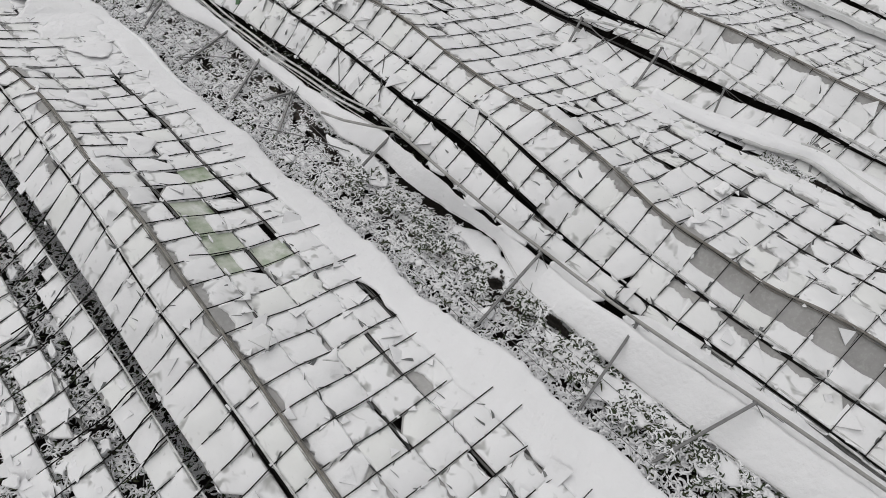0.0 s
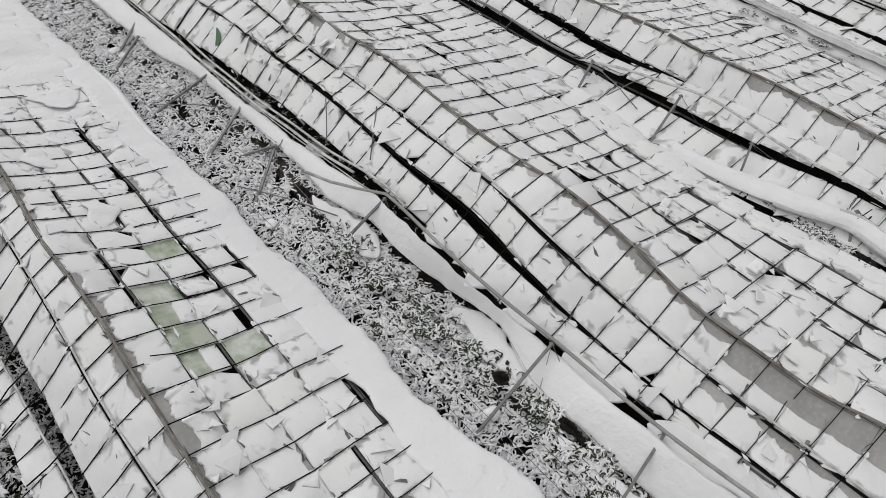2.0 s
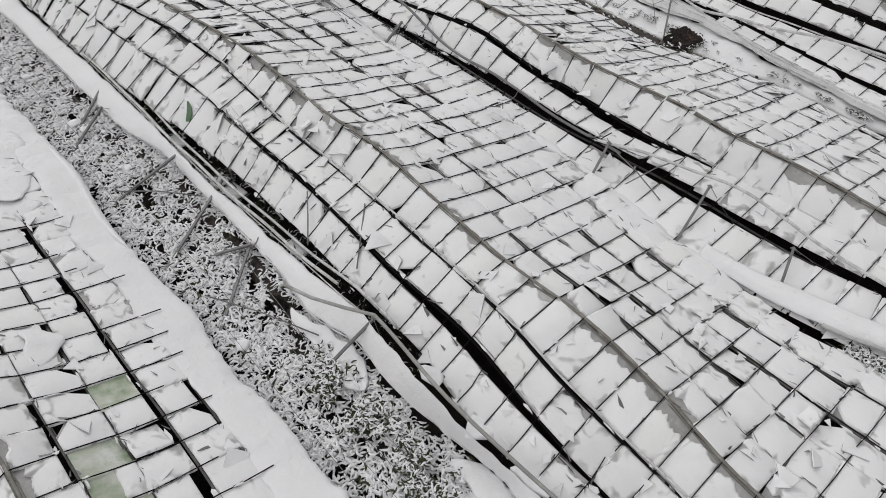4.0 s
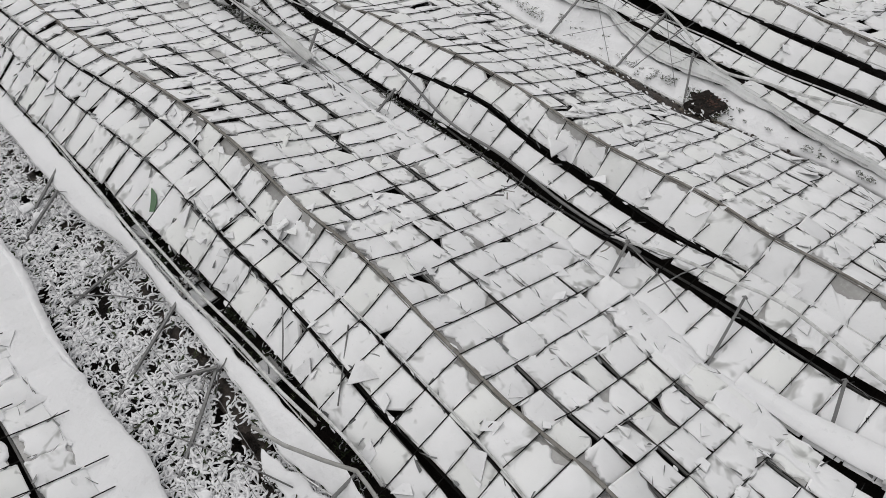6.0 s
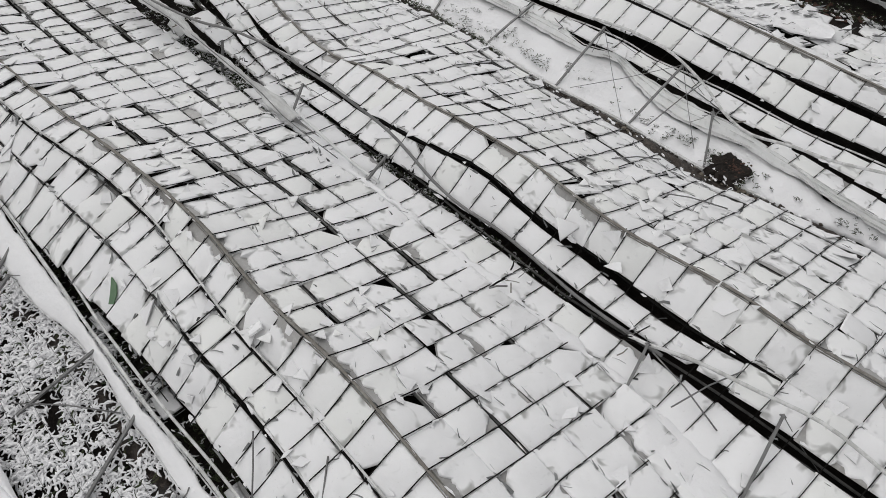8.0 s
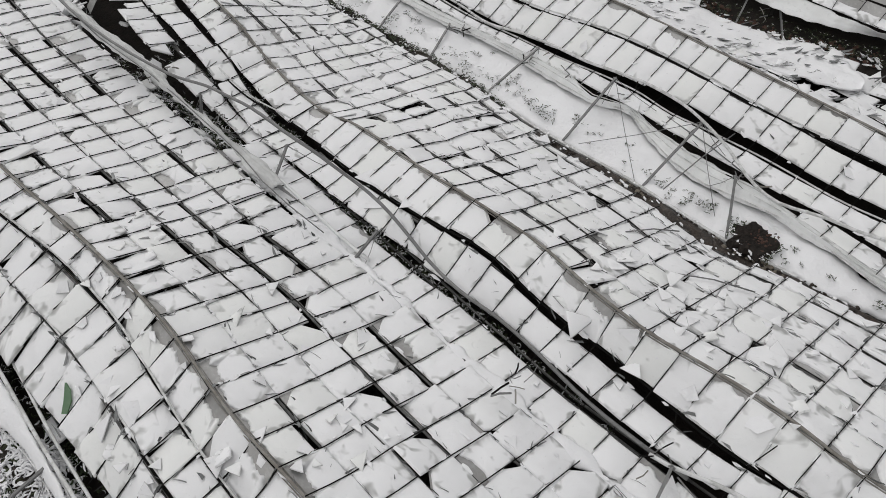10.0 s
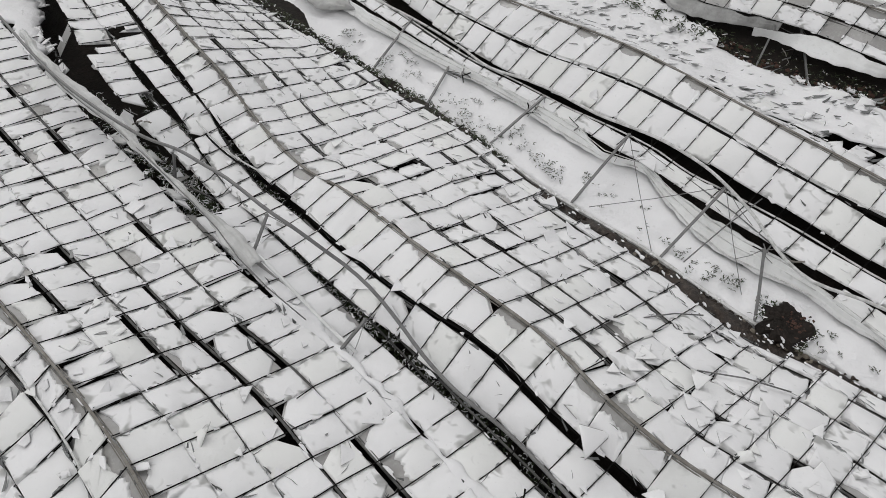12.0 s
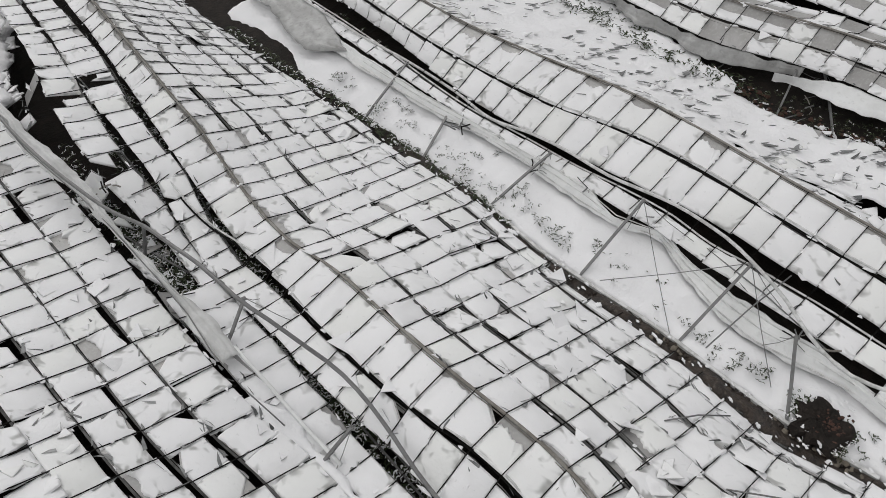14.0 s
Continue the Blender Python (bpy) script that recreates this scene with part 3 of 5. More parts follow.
def slope(label, rows, y0, y1, pitch, anchor, seed, mix, slits=None, bars=True, crest=None, green=None, skip=None, bar_stop=None, shard=1.0, tilt=0.025, aligned=None, shard_size=1.0, shard_lift=0.0, crumbs=1.0, loose=None, lively=0.0, shard_wide=1.0, patchy=False, overrun=(-0.2, 0.1)):
    """A fallen roof slope: rows of snow-covered panes between pairs of lines, and the bars that run down over them.
    slits: how far a joint between two rows has opened, as a function of the row and of y."""
    r = random.Random(seed)
    thing = group_thing("roof_slope", label, "roof slope", "fallen roof slopes")
    first = math.ceil((y0 - anchor) / pitch)
    n = int((y1 - y0) / pitch)
    ys = [anchor + (first + j) * pitch for j in range(n + 1)]
    total = len(rows)
    spots = []
    for i, (top, low) in enumerate(rows):
        for j in range(n):
            y, y2 = ys[j], ys[j + 1]
            c00, c01, c10, c11 = top.p(y), top.p(y2), low.p(y), low.p(y2)
            if (c10 - c00).length < 0.12 or (skip and skip(i, y, r)):
                continue
            if slits:
                down = ((c10 + c11) - (c00 + c01)).normalized()
                cut = max(0.0, slits(i, (y + y2) / 2) + r.gauss(0, 0.008))
                c10, c11 = c10 - down * cut, c11 - down * cut
            stained = bool(green and green(i, y))
            kind = r.choices(("full", "worn", "torn", "crest", "broken", "bare"), mix)[0]
            if stained:
                kind = r.choice(("bare", "bare", "bare", "patch"))
            elif crest:
                amount = crest(i, y, r)
                if r.random() < amount:
                    kind = "patch" if amount > 0.95 else "crest"
            lay_pane(thing, c00, c01, c10, c11, r, kind, GREEN_GLASS if stained else GLASS, tilt + (loose(i, y) if loose else 0.0) + (0.09 if lively and r.random() < lively else 0.0), r.gauss(0, 0.008), r.uniform(-0.01, 0.004))
            spots.append((c00, c01, c10, c11))
    if bars:
        for i in range(1, total):
            for lift, thin in ((-0.05, 0.026), (-0.02, 0.010)):
                tube("purlin", [rows[i][0].p(y, lift) + Vector((0.012 if lift > -0.03 else -0.025, 0, 0)) for y in np.arange(ys[0], ys[-1], 0.6)], thin, RAIL, thing, 4)
        for j in range(n + 1):
            y = ys[j]
            pts = []
            for i, (top, low) in enumerate(rows):
                if bar_stop and bar_stop(i, y):
                    break
                if i == 0:
                    pts.append(top.p(y, 0.062))
                elif (top.p(y) - rows[i - 1][1].p(y)).length > 0.12:
                    pts.append(top.p(y, 0.058))
                pts.append(top.p(y).lerp(low.p(y), 0.5) + Vector((0, r.gauss(0, 0.004), 0.054 + r.gauss(0, 0.004))))
                pts.append(low.p(y, 0.054 + r.gauss(0, 0.004)))
            if len(pts) > 1:
                pts[-1] = pts[-1] + (pts[-1] - pts[-2]).normalized() * r.uniform(*overrun) + Vector((0, 0, 0.03 * (overrun[1] > 0.2)))
                cut = r.randrange(1, len(pts) - 1) if len(pts) > 4 and r.random() < 0.3 else 0
                if cut:
                    # a snapped bar: its lower piece has sprung aside
                    spring = Vector((0, r.gauss(0, 0.05), r.uniform(-0.01, 0.03)))
                    upper = pts[:cut] + [pts[cut - 1].lerp(pts[cut], r.uniform(0.4, 0.8))]
                    lower = [pts[cut] + spring] + pts[cut + 1:]
                    tube("glazing_bar", upper, 0.0100, BAR, thing, 4)
                    if len(lower) > 1:
                        tube("glazing_bar", lower, 0.0100, BAR, thing, 4)
                else:
                    tube("glazing_bar", pts, 0.0100, BAR, thing, 4)
    # loose splinters, clumped on the joints
    verts, faces, idx = [], [], []

    def prism(ring, up, mi):
        o, k = len(verts), len(ring)
        verts.extend(ring + [v + up for v in ring])
        faces.append(tuple(range(o + k, o + 2 * k)))
        idx.append(mi)
        for e in range(k):
            faces.append((o + e, o + (e + 1) % k, o + k + (e + 1) % k, o + k + e))
            idx.append(mi)

    for c00, c01, c10, c11 in spots:
        along, down = (c01 - c00).normalized(), (c10 - c00).normalized()
        nrm = along.cross(down).normalized()
        nrm = nrm if nrm.z > 0 else -nrm
        shattered = bool(loose) and loose(0, c00.y) > 0.05
        for _ in range(0 if patchy and noise.noise(c00 * 0.9) < -0.08 else int(shard * (3.0 if shattered else 2.0) + r.random())):
            near = r.random() < 0.92
            side = r.random() < 0.5
            s, q = ((r.choice((r.gauss(0, 0.04), r.gauss(1, 0.04))), r.random()) if side else (r.random(), r.choice((r.gauss(0, 0.04), r.gauss(1, 0.04))))) if near else (r.random(), r.random())
            p = c00.lerp(c01, s).lerp(c10.lerp(c11, s), q)
            a = aligned(r) if aligned else (0.0 if (side and near) else 1.57 if near else r.uniform(0, 3.14)) + r.gauss(0, 0.33)
            d = (along * math.sin(a) + down * math.cos(a) + nrm * r.uniform(-0.05, 0.2)).normalized()
            sd = d.cross(nrm).normalized()
            ln, wd = r.uniform(0.07, 0.26) * shard_size, r.uniform(0.006, 0.017) * shard_size * shard_wide * r.choice((0.5, 1, 1.5))
            if r.random() < (0.45 if shattered else 0.15):
                ln, wd = r.uniform(0.12, 0.3), r.uniform(0.02, 0.045)
            bow = sd * ln * r.uniform(-0.06, 0.06)
            b0 = p + nrm * r.uniform(0.034, 0.05) + Vector((0, 0, shard_lift))
            ring = [b0 - d * ln * 0.5 - sd * wd * 0.6, b0 - d * ln * 0.42 + sd * wd * 0.8, b0 + sd * wd * 0.8 + bow, b0 + d * ln * 0.5, b0 - sd * wd * 0.35 + bow]
            prism(ring, nrm * 0.006, 0)
        if r.random() < 0.20 * shard:
            s, q = r.random(), r.random()
            p = c00.lerp(c01, s).lerp(c10.lerp(c11, s), q) + nrm * 0.04
            tilt_n = (nrm + along * r.gauss(0, 0.16) + down * r.gauss(0, 0.16)).normalized()
            u = along.cross(tilt_n).normalized()
            w = tilt_n.cross(u)
            k = r.choice((3, 3, 4))
            a0 = r.uniform(0, 6.28)
            size = r.choice((r.uniform(0.08, 0.16), r.uniform(0.14, 0.30)))
            ring = [p + (u * math.cos(a0 + 6.283 * m / k) + w * math.sin(a0 + 6.283 * m / k)) * size * r.uniform(0.45, 1.25) for m in range(k)]
            prism(ring, tilt_n * 0.005, 0)
            prism([v + tilt_n * 0.006 for v in ring], tilt_n * 0.02, 1)
    ob = mesh_object("glass_splinters", verts, faces, [SHARD, SNOW], index=idx)
    tagged(ob, "dark splinters and snowy flakes of broken glass", "broken glass", kind="stuff")
    # ragged crumbs of snow that bridge the joints and cap the bars
    flakes = Flakes(seed + 500)
    for c00, c01, c10, c11 in spots:
        along, down = (c01 - c00).normalized(), (c10 - c00).normalized()
        nrm = along.cross(down).normalized()
        nrm = nrm if nrm.z > 0 else -nrm
        for _ in range(int(crumbs * 1.2 + r.random())):
            pick = r.random()
            if pick < 0.55:
                s, q, u, w = r.random(), r.choice((0, 1, 1)) + r.gauss(0, 0.035), along, down
                long, wide, lift = r.uniform(0.03, 0.16), r.uniform(0.015, 0.05), r.uniform(0.018, 0.045)
            elif pick < 0.8:
                s, q, u, w = r.gauss(0, 0.02), r.random(), down, along
                long, wide, lift = r.uniform(0.03, 0.12), r.uniform(0.015, 0.035), r.uniform(0.045, 0.058)
            else:
                s, q, u, w = r.random(), r.random(), along, down
                long, wide, lift = r.uniform(0.03, 0.13), r.uniform(0.02, 0.08), r.uniform(0.03, 0.05)
            lean = (nrm + along * r.gauss(0, 0.14) + down * r.gauss(0, 0.14)).normalized()
            flakes.add(c00.lerp(c01, s).lerp(c10.lerp(c11, s), q) + nrm * lift, u, w, lean, long * 1.15, wide, r.uniform(0.006, 0.018))
    flakes.build("snow_crumbs", "ragged crumbs of snow bridging the joints of the roof", SNOW)
    return thing


def snow_flakes(spots, label, seed, lean=0.1, mat=None):
    """Flat jagged cakes of snow at (x, y, z, size)."""
    r = random.Random(seed)
    flakes = Flakes(seed)
    for x, y, z, s in spots:
        n = Vector((r.gauss(0, lean), r.gauss(0, lean), 1)).normalized()
        u = Vector((0.25, 1, 0)).normalized()
        flakes.add(Vector((x, y, z)), u, Vector((1, -0.25, 0)), n, s * r.uniform(0.8, 1.6), s * r.uniform(0.4, 0.9), min(0.045, s * r.uniform(0.15, 0.4)), 13)
    return flakes.build("snow_cakes", label, mat or SNOW_SOFT)


def ridge_beam(line, y0, y1, r=0.028):
    pts = [line.p(y, 0.045) for y in np.arange(y0, y1, 0.3)]
    thing = group_thing("ridge_beam", "weathered grey-brown ridge beam, bent and sagging along the roof", "beam", "ridge beams")
    tube("beam", pts, r, RIDGE, thing, 6)
    for s in (-1, 1):
        tube("glazing_rail", [p + Vector((s * 0.045, 0, -0.03)) for p in pts], 0.010, RIDGE, thing, 4)
    return thing


def pipe(line, y0, y1, r, lift=0.0, label="bare grey gutter pipe, bent loose along the fallen roof", mat=None, dx=0.0, seed=1, wander=0.03):
    pts = [line.p(y, lift + wander * wob(y, seed, 0.5)) + Vector((dx + wander * wob(y, seed + 4, 0.5), 0, 0)) for y in np.arange(y0, y1, 0.3)]
    return tagged(tube("gutter_pipe", pts, r, mat or SNOWY_STEEL, None, 8), label, "pipe", "loose pipes")


def purlin(line, y0, y1, lift=-0.02, rail=True):
    pts = [line.p(y, lift) for y in np.arange(y0, y1, 0.3)]
    thing = group_thing("purlin", "steel purlin capped with snow between two rows of glass", "purlin", "roof purlins")
    tube("bar", pts, 0.022, BAR, thing, 4)
    if rail:
        tube("rail", [p + Vector((0.035, 0, 0.075 + 0.012 * wob(p.y, 31, 1.2))) for p in pts], 0.02, SNOWY_STEEL, thing, 5)
    return thing


def post(base, top, r=0.034, wires=True, seed=1):
    """A bent roof post with its head bracket, and the loose wires that hang from it."""
    rr = random.Random(seed)
    b, t = Vector(base), Vector(top)
    thing = group_thing("roof_post", "grey galvanised steel post, toppled and leaning across the wreck", "post", "toppled posts")
    m = b.lerp(t, 0.5) + Vector((0.02, 0, 0.02))
    tube("shaft", [b, m, t], r, STEEL, thing, 4)
    d = (t - b).normalized()
    side = d.cross(Vector((0, 0, 1))).normalized()
    tube("bracket", [t - side * 0.05 - d * 0.02, t + d * 0.02, t + side * 0.05 - d * 0.02], 0.016, STEEL, thing, 4)
    if wires:
        for k in range(2):
            e = t + Vector((rr.uniform(-0.7, 0.7), rr.uniform(-1.2, 0.4), -t.z * rr.uniform(0.3, 0.7)))
            tube("wire", [t, t.lerp(e, 0.5) + Vector((0, 0, -0.05)), e], 0.007, STEEL, thing, 4)
    return thing


# ---- plants: rosettes of narrow arching leaves under snow ----
def plant_bed(left, right, y0, y1, density, label, seed, height=0.3, keep=None, snow=0.94, size=1.0, leaves=6):
    """Plants strewn between two lines; each is a whorl of pointed leaves that arch out and droop."""
    r = random.Random(seed)
    spots = []
    for _ in range(int((y1 - y0) * 2.0 * density / leaves)):
        y, q = r.uniform(y0, y1), r.random()
        p = left.p(y).lerp(right.p(y), q)
        if keep and not keep(q, p, r):
            continue
        spots.append((p.x, p.y, height * (0.78 + 0.22 * r.random()) * (0.95 + 0.25 * noise.noise(Vector((p.x * 2, p.y * 2, seed)))) - 0.08))
    g = np.random.default_rng(seed)
    base = np.repeat(np.array(spots).reshape(-1, 3), leaves, 0)
    m = len(base)
    turn = g.uniform(0, 2 * np.pi, m)
    long, wide = g.uniform(0.10, 0.22, m) * size, g.uniform(0.014, 0.024, m) * size
    rise, droop, curl = g.uniform(0.05, 0.35, m), g.uniform(0.15, 0.6, m), g.choice((-1.0, 1.0), m) * g.uniform(0.5, 3.0, m)
    base[:, :2] += g.normal(0, 0.045 * size, (m, 2))
    base[:, 2] += g.normal(0, 0.014 * size, m)
    white = g.random(m) < snow
    steps = ((0.0, 0.5), (0.25, 0.95), (0.5, 1.0), (0.78, 0.75), (1.0, 0.12))
    n = len(steps)
    verts = np.zeros((m, n, 3, 3))
    c, last = base.copy(), 0.0
    for k, (t, w) in enumerate(steps):
        a = turn + curl * t
        d = np.stack([np.cos(a), np.sin(a), np.zeros(m)], 1)
        sd = np.stack([-np.sin(a), np.cos(a), np.zeros(m)], 1)
        c = c + d * (long * (t - last))[:, None]
        last = t
        lift = long * (rise * t - droop * t * t) + 0.02 * size
        for e, (off, up) in enumerate(((-1, 0.0), (0, 0.010), (1, 0.0))):
            verts[:, k, e] = c + sd * (off * wide * w)[:, None]
            verts[:, k, e, 2] += lift + up * size
    quad = np.array([(k * 3 + e, k * 3 + e + 1, k * 3 + 4 + e, k * 3 + 3 + e) for k in range(n - 1) for e in range(2)])
    faces = (quad[None] + 3 * n * np.arange(m)[:, None, None]).reshape(-1, 4)
    idx = np.repeat(np.where(white, 0, 1), 2 * (n - 1))
    ob = mesh_object("plant_bed", verts.reshape(-1, 3), faces.tolist(), [LEAF_SNOW, LEAF], index=idx.tolist())
    return tagged(ob, label, "plants", kind="stuff")


def lumps(name, spots, label, mat, seed, flat=0.7):
    """Rounded uneven clods."""
    r = random.Random(seed)
    verts, faces = [], []
    for x, y, z, s in spots:
        o = len(verts)
        rings, seg = 4, 9
        for i in range(rings):
            a = math.pi / 2 * i / rings
            for k in range(seg):
                b = 2 * math.pi * k / seg
                q = s * (1 + 0.55 * noise.noise(Vector((x * 3 + 1.3 * math.cos(b), y * 3 + 1.3 * math.sin(b), seed))) + r.uniform(-0.08, 0.08))
                verts.append((x + q * math.cos(a) * math.cos(b), y + q * math.cos(a) * math.sin(b), z + q * flat * math.sin(a)))
        verts.append((x, y, z + s * flat))
        for i in range(rings - 1):
            for k in range(seg):
                faces.append((o + i * seg + k, o + i * seg + (k + 1) % seg, o + (i + 1) * seg + (k + 1) % seg, o + (i + 1) * seg + k))
        for k in range(seg):
            faces.append((o + (rings - 1) * seg + k, o + (rings - 1) * seg + (k + 1) % seg, len(verts) - 1))
    return tagged(mesh_object(name, verts, faces, [mat], smooth=True), label, "clods", kind="stuff")


const = lambda v: (lambda y: v)


def hump(y, lo, hi, peak, soft=1.0):
    """peak between lo and hi, fading to nothing over soft."""
    return peak * max(0.0, min(1.0, (y - lo) / soft, (hi - y) / soft))


# ==== the bay with the stained glass ====
MIX = (44, 22, 26, 8, 0, 0)
MIX_LEFT = (76, 11, 11, 2, 0, 0)


def flat_rows(a, b, cuts, sag, seed):
    return [(Between(a, b, u, sag, bump=0.04, seed=seed), Between(a, b, v, sag, bump=0.04, seed=seed)) for u, v in zip(cuts[:-1], cuts[1:])]


def slit(seed, size, base=0.0, low=0.0):
    """Openings that come and go along each joint."""
    return lambda i, y: base + (size * (0.55 + 0.5 * abs(wob(y, seed + 5 * i, 3))) if wob(y, seed + 13 * i, 0.8) + low > 0.28 else 0.0)


rows_a = flat_rows(ridge_a, eave_a, (0, 0.195, 0.395, 0.60, 0.785, 0.98), 0.10, 2)
slope("snow-covered slope of broken glass panes with a green stained patch", rows_a, 1.5, 30, 0.556, 9.97, 21, MIX, slits=lambda i, y: slit(41, 0.13, 0.0, 0.0)(i, y) + (hump(y, 8.3, 17, 0.07, 0.8) * (1.0 + 0.8 * wob(y, 45, 0.9)) if i == 2 else hump(y, 8.3, 12.6, 0.03, 0.5) if i == 1 else 0), lively=0.1, shard=1.9, overrun=(-0.05, 0.5), skip=lambda i, y, r: i == 4,
      crest=lambda i, y, r: (0.75 if 5.5 < y < 11 else 0.25) if i == 0 else 0.03, green=lambda i, y: (i == 1 and 8.2 < y < 10.1) or (i == 2 and (8.2 < y < 8.6 or 11.0 < y < 11.2)),
      bar_stop=lambda i, y: i >= 4 or (i >= 3 and wob(y, 3, 2) < -0.25) or (y > 16.6 and i >= 1 + (wob(y, 3, 2) > 0.1)))
strip1 = Line((0, -0.30, 0.55), (7, -0.27, 0.7), (13, -0.26, 0.8), (26, -0.5, 0.7))
strip2 = Line((0, -0.80, 0.40), (7, -0.78, 0.52), (13, -0.76, 0.6), (26, -1.0, 0.5))
strip3 = Line((0, -1.3, 0.3), (7, -1.25, 0.35), (13, -1.2, 0.4), (26, -1.4, 0.4))
strip4 = Line((0, -2.6, 0.2), (7, -2.5, 0.2), (13, -2.5, 0.25), (26, -2.6, 0.25))
rows_a_left = [(ridge_a, purlin_a), (Shifted(purlin_a, lambda y: -0.03 - hump(y, -2, 8.2, 0.07, 4.0), lambda y: -0.03 - hump(y, -2, 8.2, 0.06, 4.0)), low_a)]
slope("steep snow-covered slope of glass panes with dark bars", rows_a_left, 1.5, 30, 0.556, 9.97, 22, MIX_LEFT, shard=1.2,
      crest=lambda i, y, r: 0.22 if i == 0 else 0.02)
for k in range(-14, 24):
    y = 9.97 + 0.556 * k
    reach = rng.choice((0.4, 0.9, 1.0, 1.0, 1.5))
    end = strip2.p(y, 0.12) if reach > 0.8 else strip1.p(y, 0.1)
    pts = [low_a.p(y, 0.05), low_a.p(y, 0.05).lerp(end, 0.5) + Vector((0, rng.gauss(0, 0.03), 0.03)), end + Vector((0, rng.gauss(0, 0.06), 0))]
    if reach > 1.2:
        pts.append(strip3.p(y, 0.1) + Vector((-0.3, rng.gauss(0, 0.1), 0)))
    tagged(tube("loose_bar", pts, 0.013, BAR, None, 4), "black glazing bar bared and reaching over the gap", "bar", "bared bars")
ridge_beam(ridge_a, 1.0, 30)
purlin(Shifted(purlin_a, const(-0.02), const(0)), 1.5, 25.5)
blanket("snow_drift", Shifted(Between(ridge_a, eave_a, 0.77, 0.08), lambda y: 0.06 * wob(y, 301, 0.9), const(0.02)), Shifted(eave_a, lambda y: 0.03 + hump(y, -9, 5.6, 0.26, 1.2) + 0.03 * wob(y, 305, 0.8) * hump(y, -9, 10, 1, 2), lambda y: -0.03 - hump(y, -9, 5.6, 0.05, 1.2)), 0.3, 25.5, SNOW_SOFT,
        "smooth drift of snow lying over the lower panes", "snow", 0.045, 14, 0.06, 0.012, 0.06, 3)
blanket("snow_drift", Shifted(Between(ridge_a, eave_a, 0.36, 0.08), lambda y: 0.35 * wob(y, 303, 0.8), const(0.035)), Between(ridge_a, eave_a, 0.85, 0.05, dz=0.02), 16.9, 25.5, SNOW_SOFT,
        "thin drift of snow that hides the glass and its bars", "snow", 0.018, 14, 0.06, 0.02, 0.10, 302, rounded=1.6)
blanket("sheet_rim", Shifted(eave_a, const(-0.13), const(0.0)), Shifted(eave_a, const(0.05), const(-0.05)), 14.7, 18.9, SNOW_SOFT, "rolled rim of a snowy sheet along the eave", "snow", 0.02, 10, 0.06, 0.006, 0.012, 98, arch=0.07, rounded=1.2)
for k, (y, q, wide, long) in enumerate(((12.3, 0.25, 0.16, 0.9), (13.4, 0.48, 0.12, 0.6), (14.6, 0.12, 0.2, 0.8), (15.5, 0.34, 0.14, 0.7), (16.3, 0.5, 0.2, 0.9), (16.6, 0.1, 0.2, 1.0))):
    blanket("snow_patch", Between(ridge_a, eave_a, q, 0.08, dz=0.025), Between(ridge_a, eave_a, q + wide, 0.08, dz=0.025), y, y + long, SNOW_SOFT, "soft patch of snow blown over the panes", "snow", 0.02, 10, 0.05, 0.012, 0.10, 320 + k, rounded=0.4)
# strips of glass that slid off into the crop
slope("loose strips of snowy glass fallen among the plants", [(strip1, strip2), (strip3, Between(strip3, strip4, 0.45)), (Between(strip3, strip4, 0.6), strip4)], 1.5, 20, 0.556, 9.97, 23, (46, 24, 20, 4, 6, 0), shard=2.2, tilt=0.07, skip=lambda i, y, r: r.random() < (0.03, 0.1, 0.1)[i], crumbs=1.6)
plant_bed(Line((0, -3, 0), (26, -3, 0)), Line((0, 0.5, 0), (26, 0.5, 0)), 2, 18, 900, "frozen narrow-leaved plants under snow beside the fallen glass", 31, 0.3, snow=0.84, size=0.8)
pipe(strip1, 1.5, 20, 0.02, 0.12, seed=4)

# ==== crop strip ====
plant_bed(Shifted(eave_a, const(-0.1), const(0)), Shifted(lip_b, const(0.35), const(0)), -1, 26, 500, "dense narrow-leaved plants weighed down by snow", 32, 0.36,
          keep=lambda s, p, r: noise.noise(Vector((p.x * 1.6, p.y * 0.8, 5))) + 0.6 * noise.noise(Vector((p.x * 5, p.y * 5, 9))) > -0.52 and not (abs(p.x - lip_b.at(p.y)[0] + (0.42 if p.y < 11 else 0.24)) < (0.055 if p.y < 11 or p.y > 17 else 0.10) + 0.05 * wob(p.y, 63, 0.7) and r.random() < 0.9), leaves=5)
for k, (y0, y1, reach) in enumerate(((-1.2, 4.3, 0.42), (4.4, 7.3, 0.16), (9.2, 11.5, 0.26))):
    blanket("snow_crust", Shifted(lip_b, lambda y: -reach * (0.9 + 0.6 * wob(y, 151, 1.6)), const(-0.06)), Shifted(lip_b, lambda y: hump(y, 5.2, 11.2, 0.42, 1.2) - 0.02, const(-0.03)), y0, y1, SNOW_SOFT, "flat crust of snow over the plants beside the cloth", "snow", 0.02, 14, 0.05, 0.02, 0.12, 152 + k, rounded=0.9)
lumps("soil_clods", [(lip_b.at(y)[0] - rng.uniform(0.0, 0.2), y, 0.40, rng.uniform(0.015, 0.05)) for y in (rng.choice((4.4, 5.6, 2.6)) + rng.gauss(0, 0.25) for _ in range(30))], "brown crumbs of soil beside the cloth", CLAY, 16)
plant_bed(Shifted(lip_b, const(-0.7), const(0)), Shifted(lip_b, const(0.02), const(0)), -1, 10.4, 520, "leaf tips poking through the caked snow", 49, 0.54, keep=lambda s, p, r: noise.noise(Vector((p.x * 3, p.y * 2, 8))) > -0.02, snow=0.62, size=0.75)
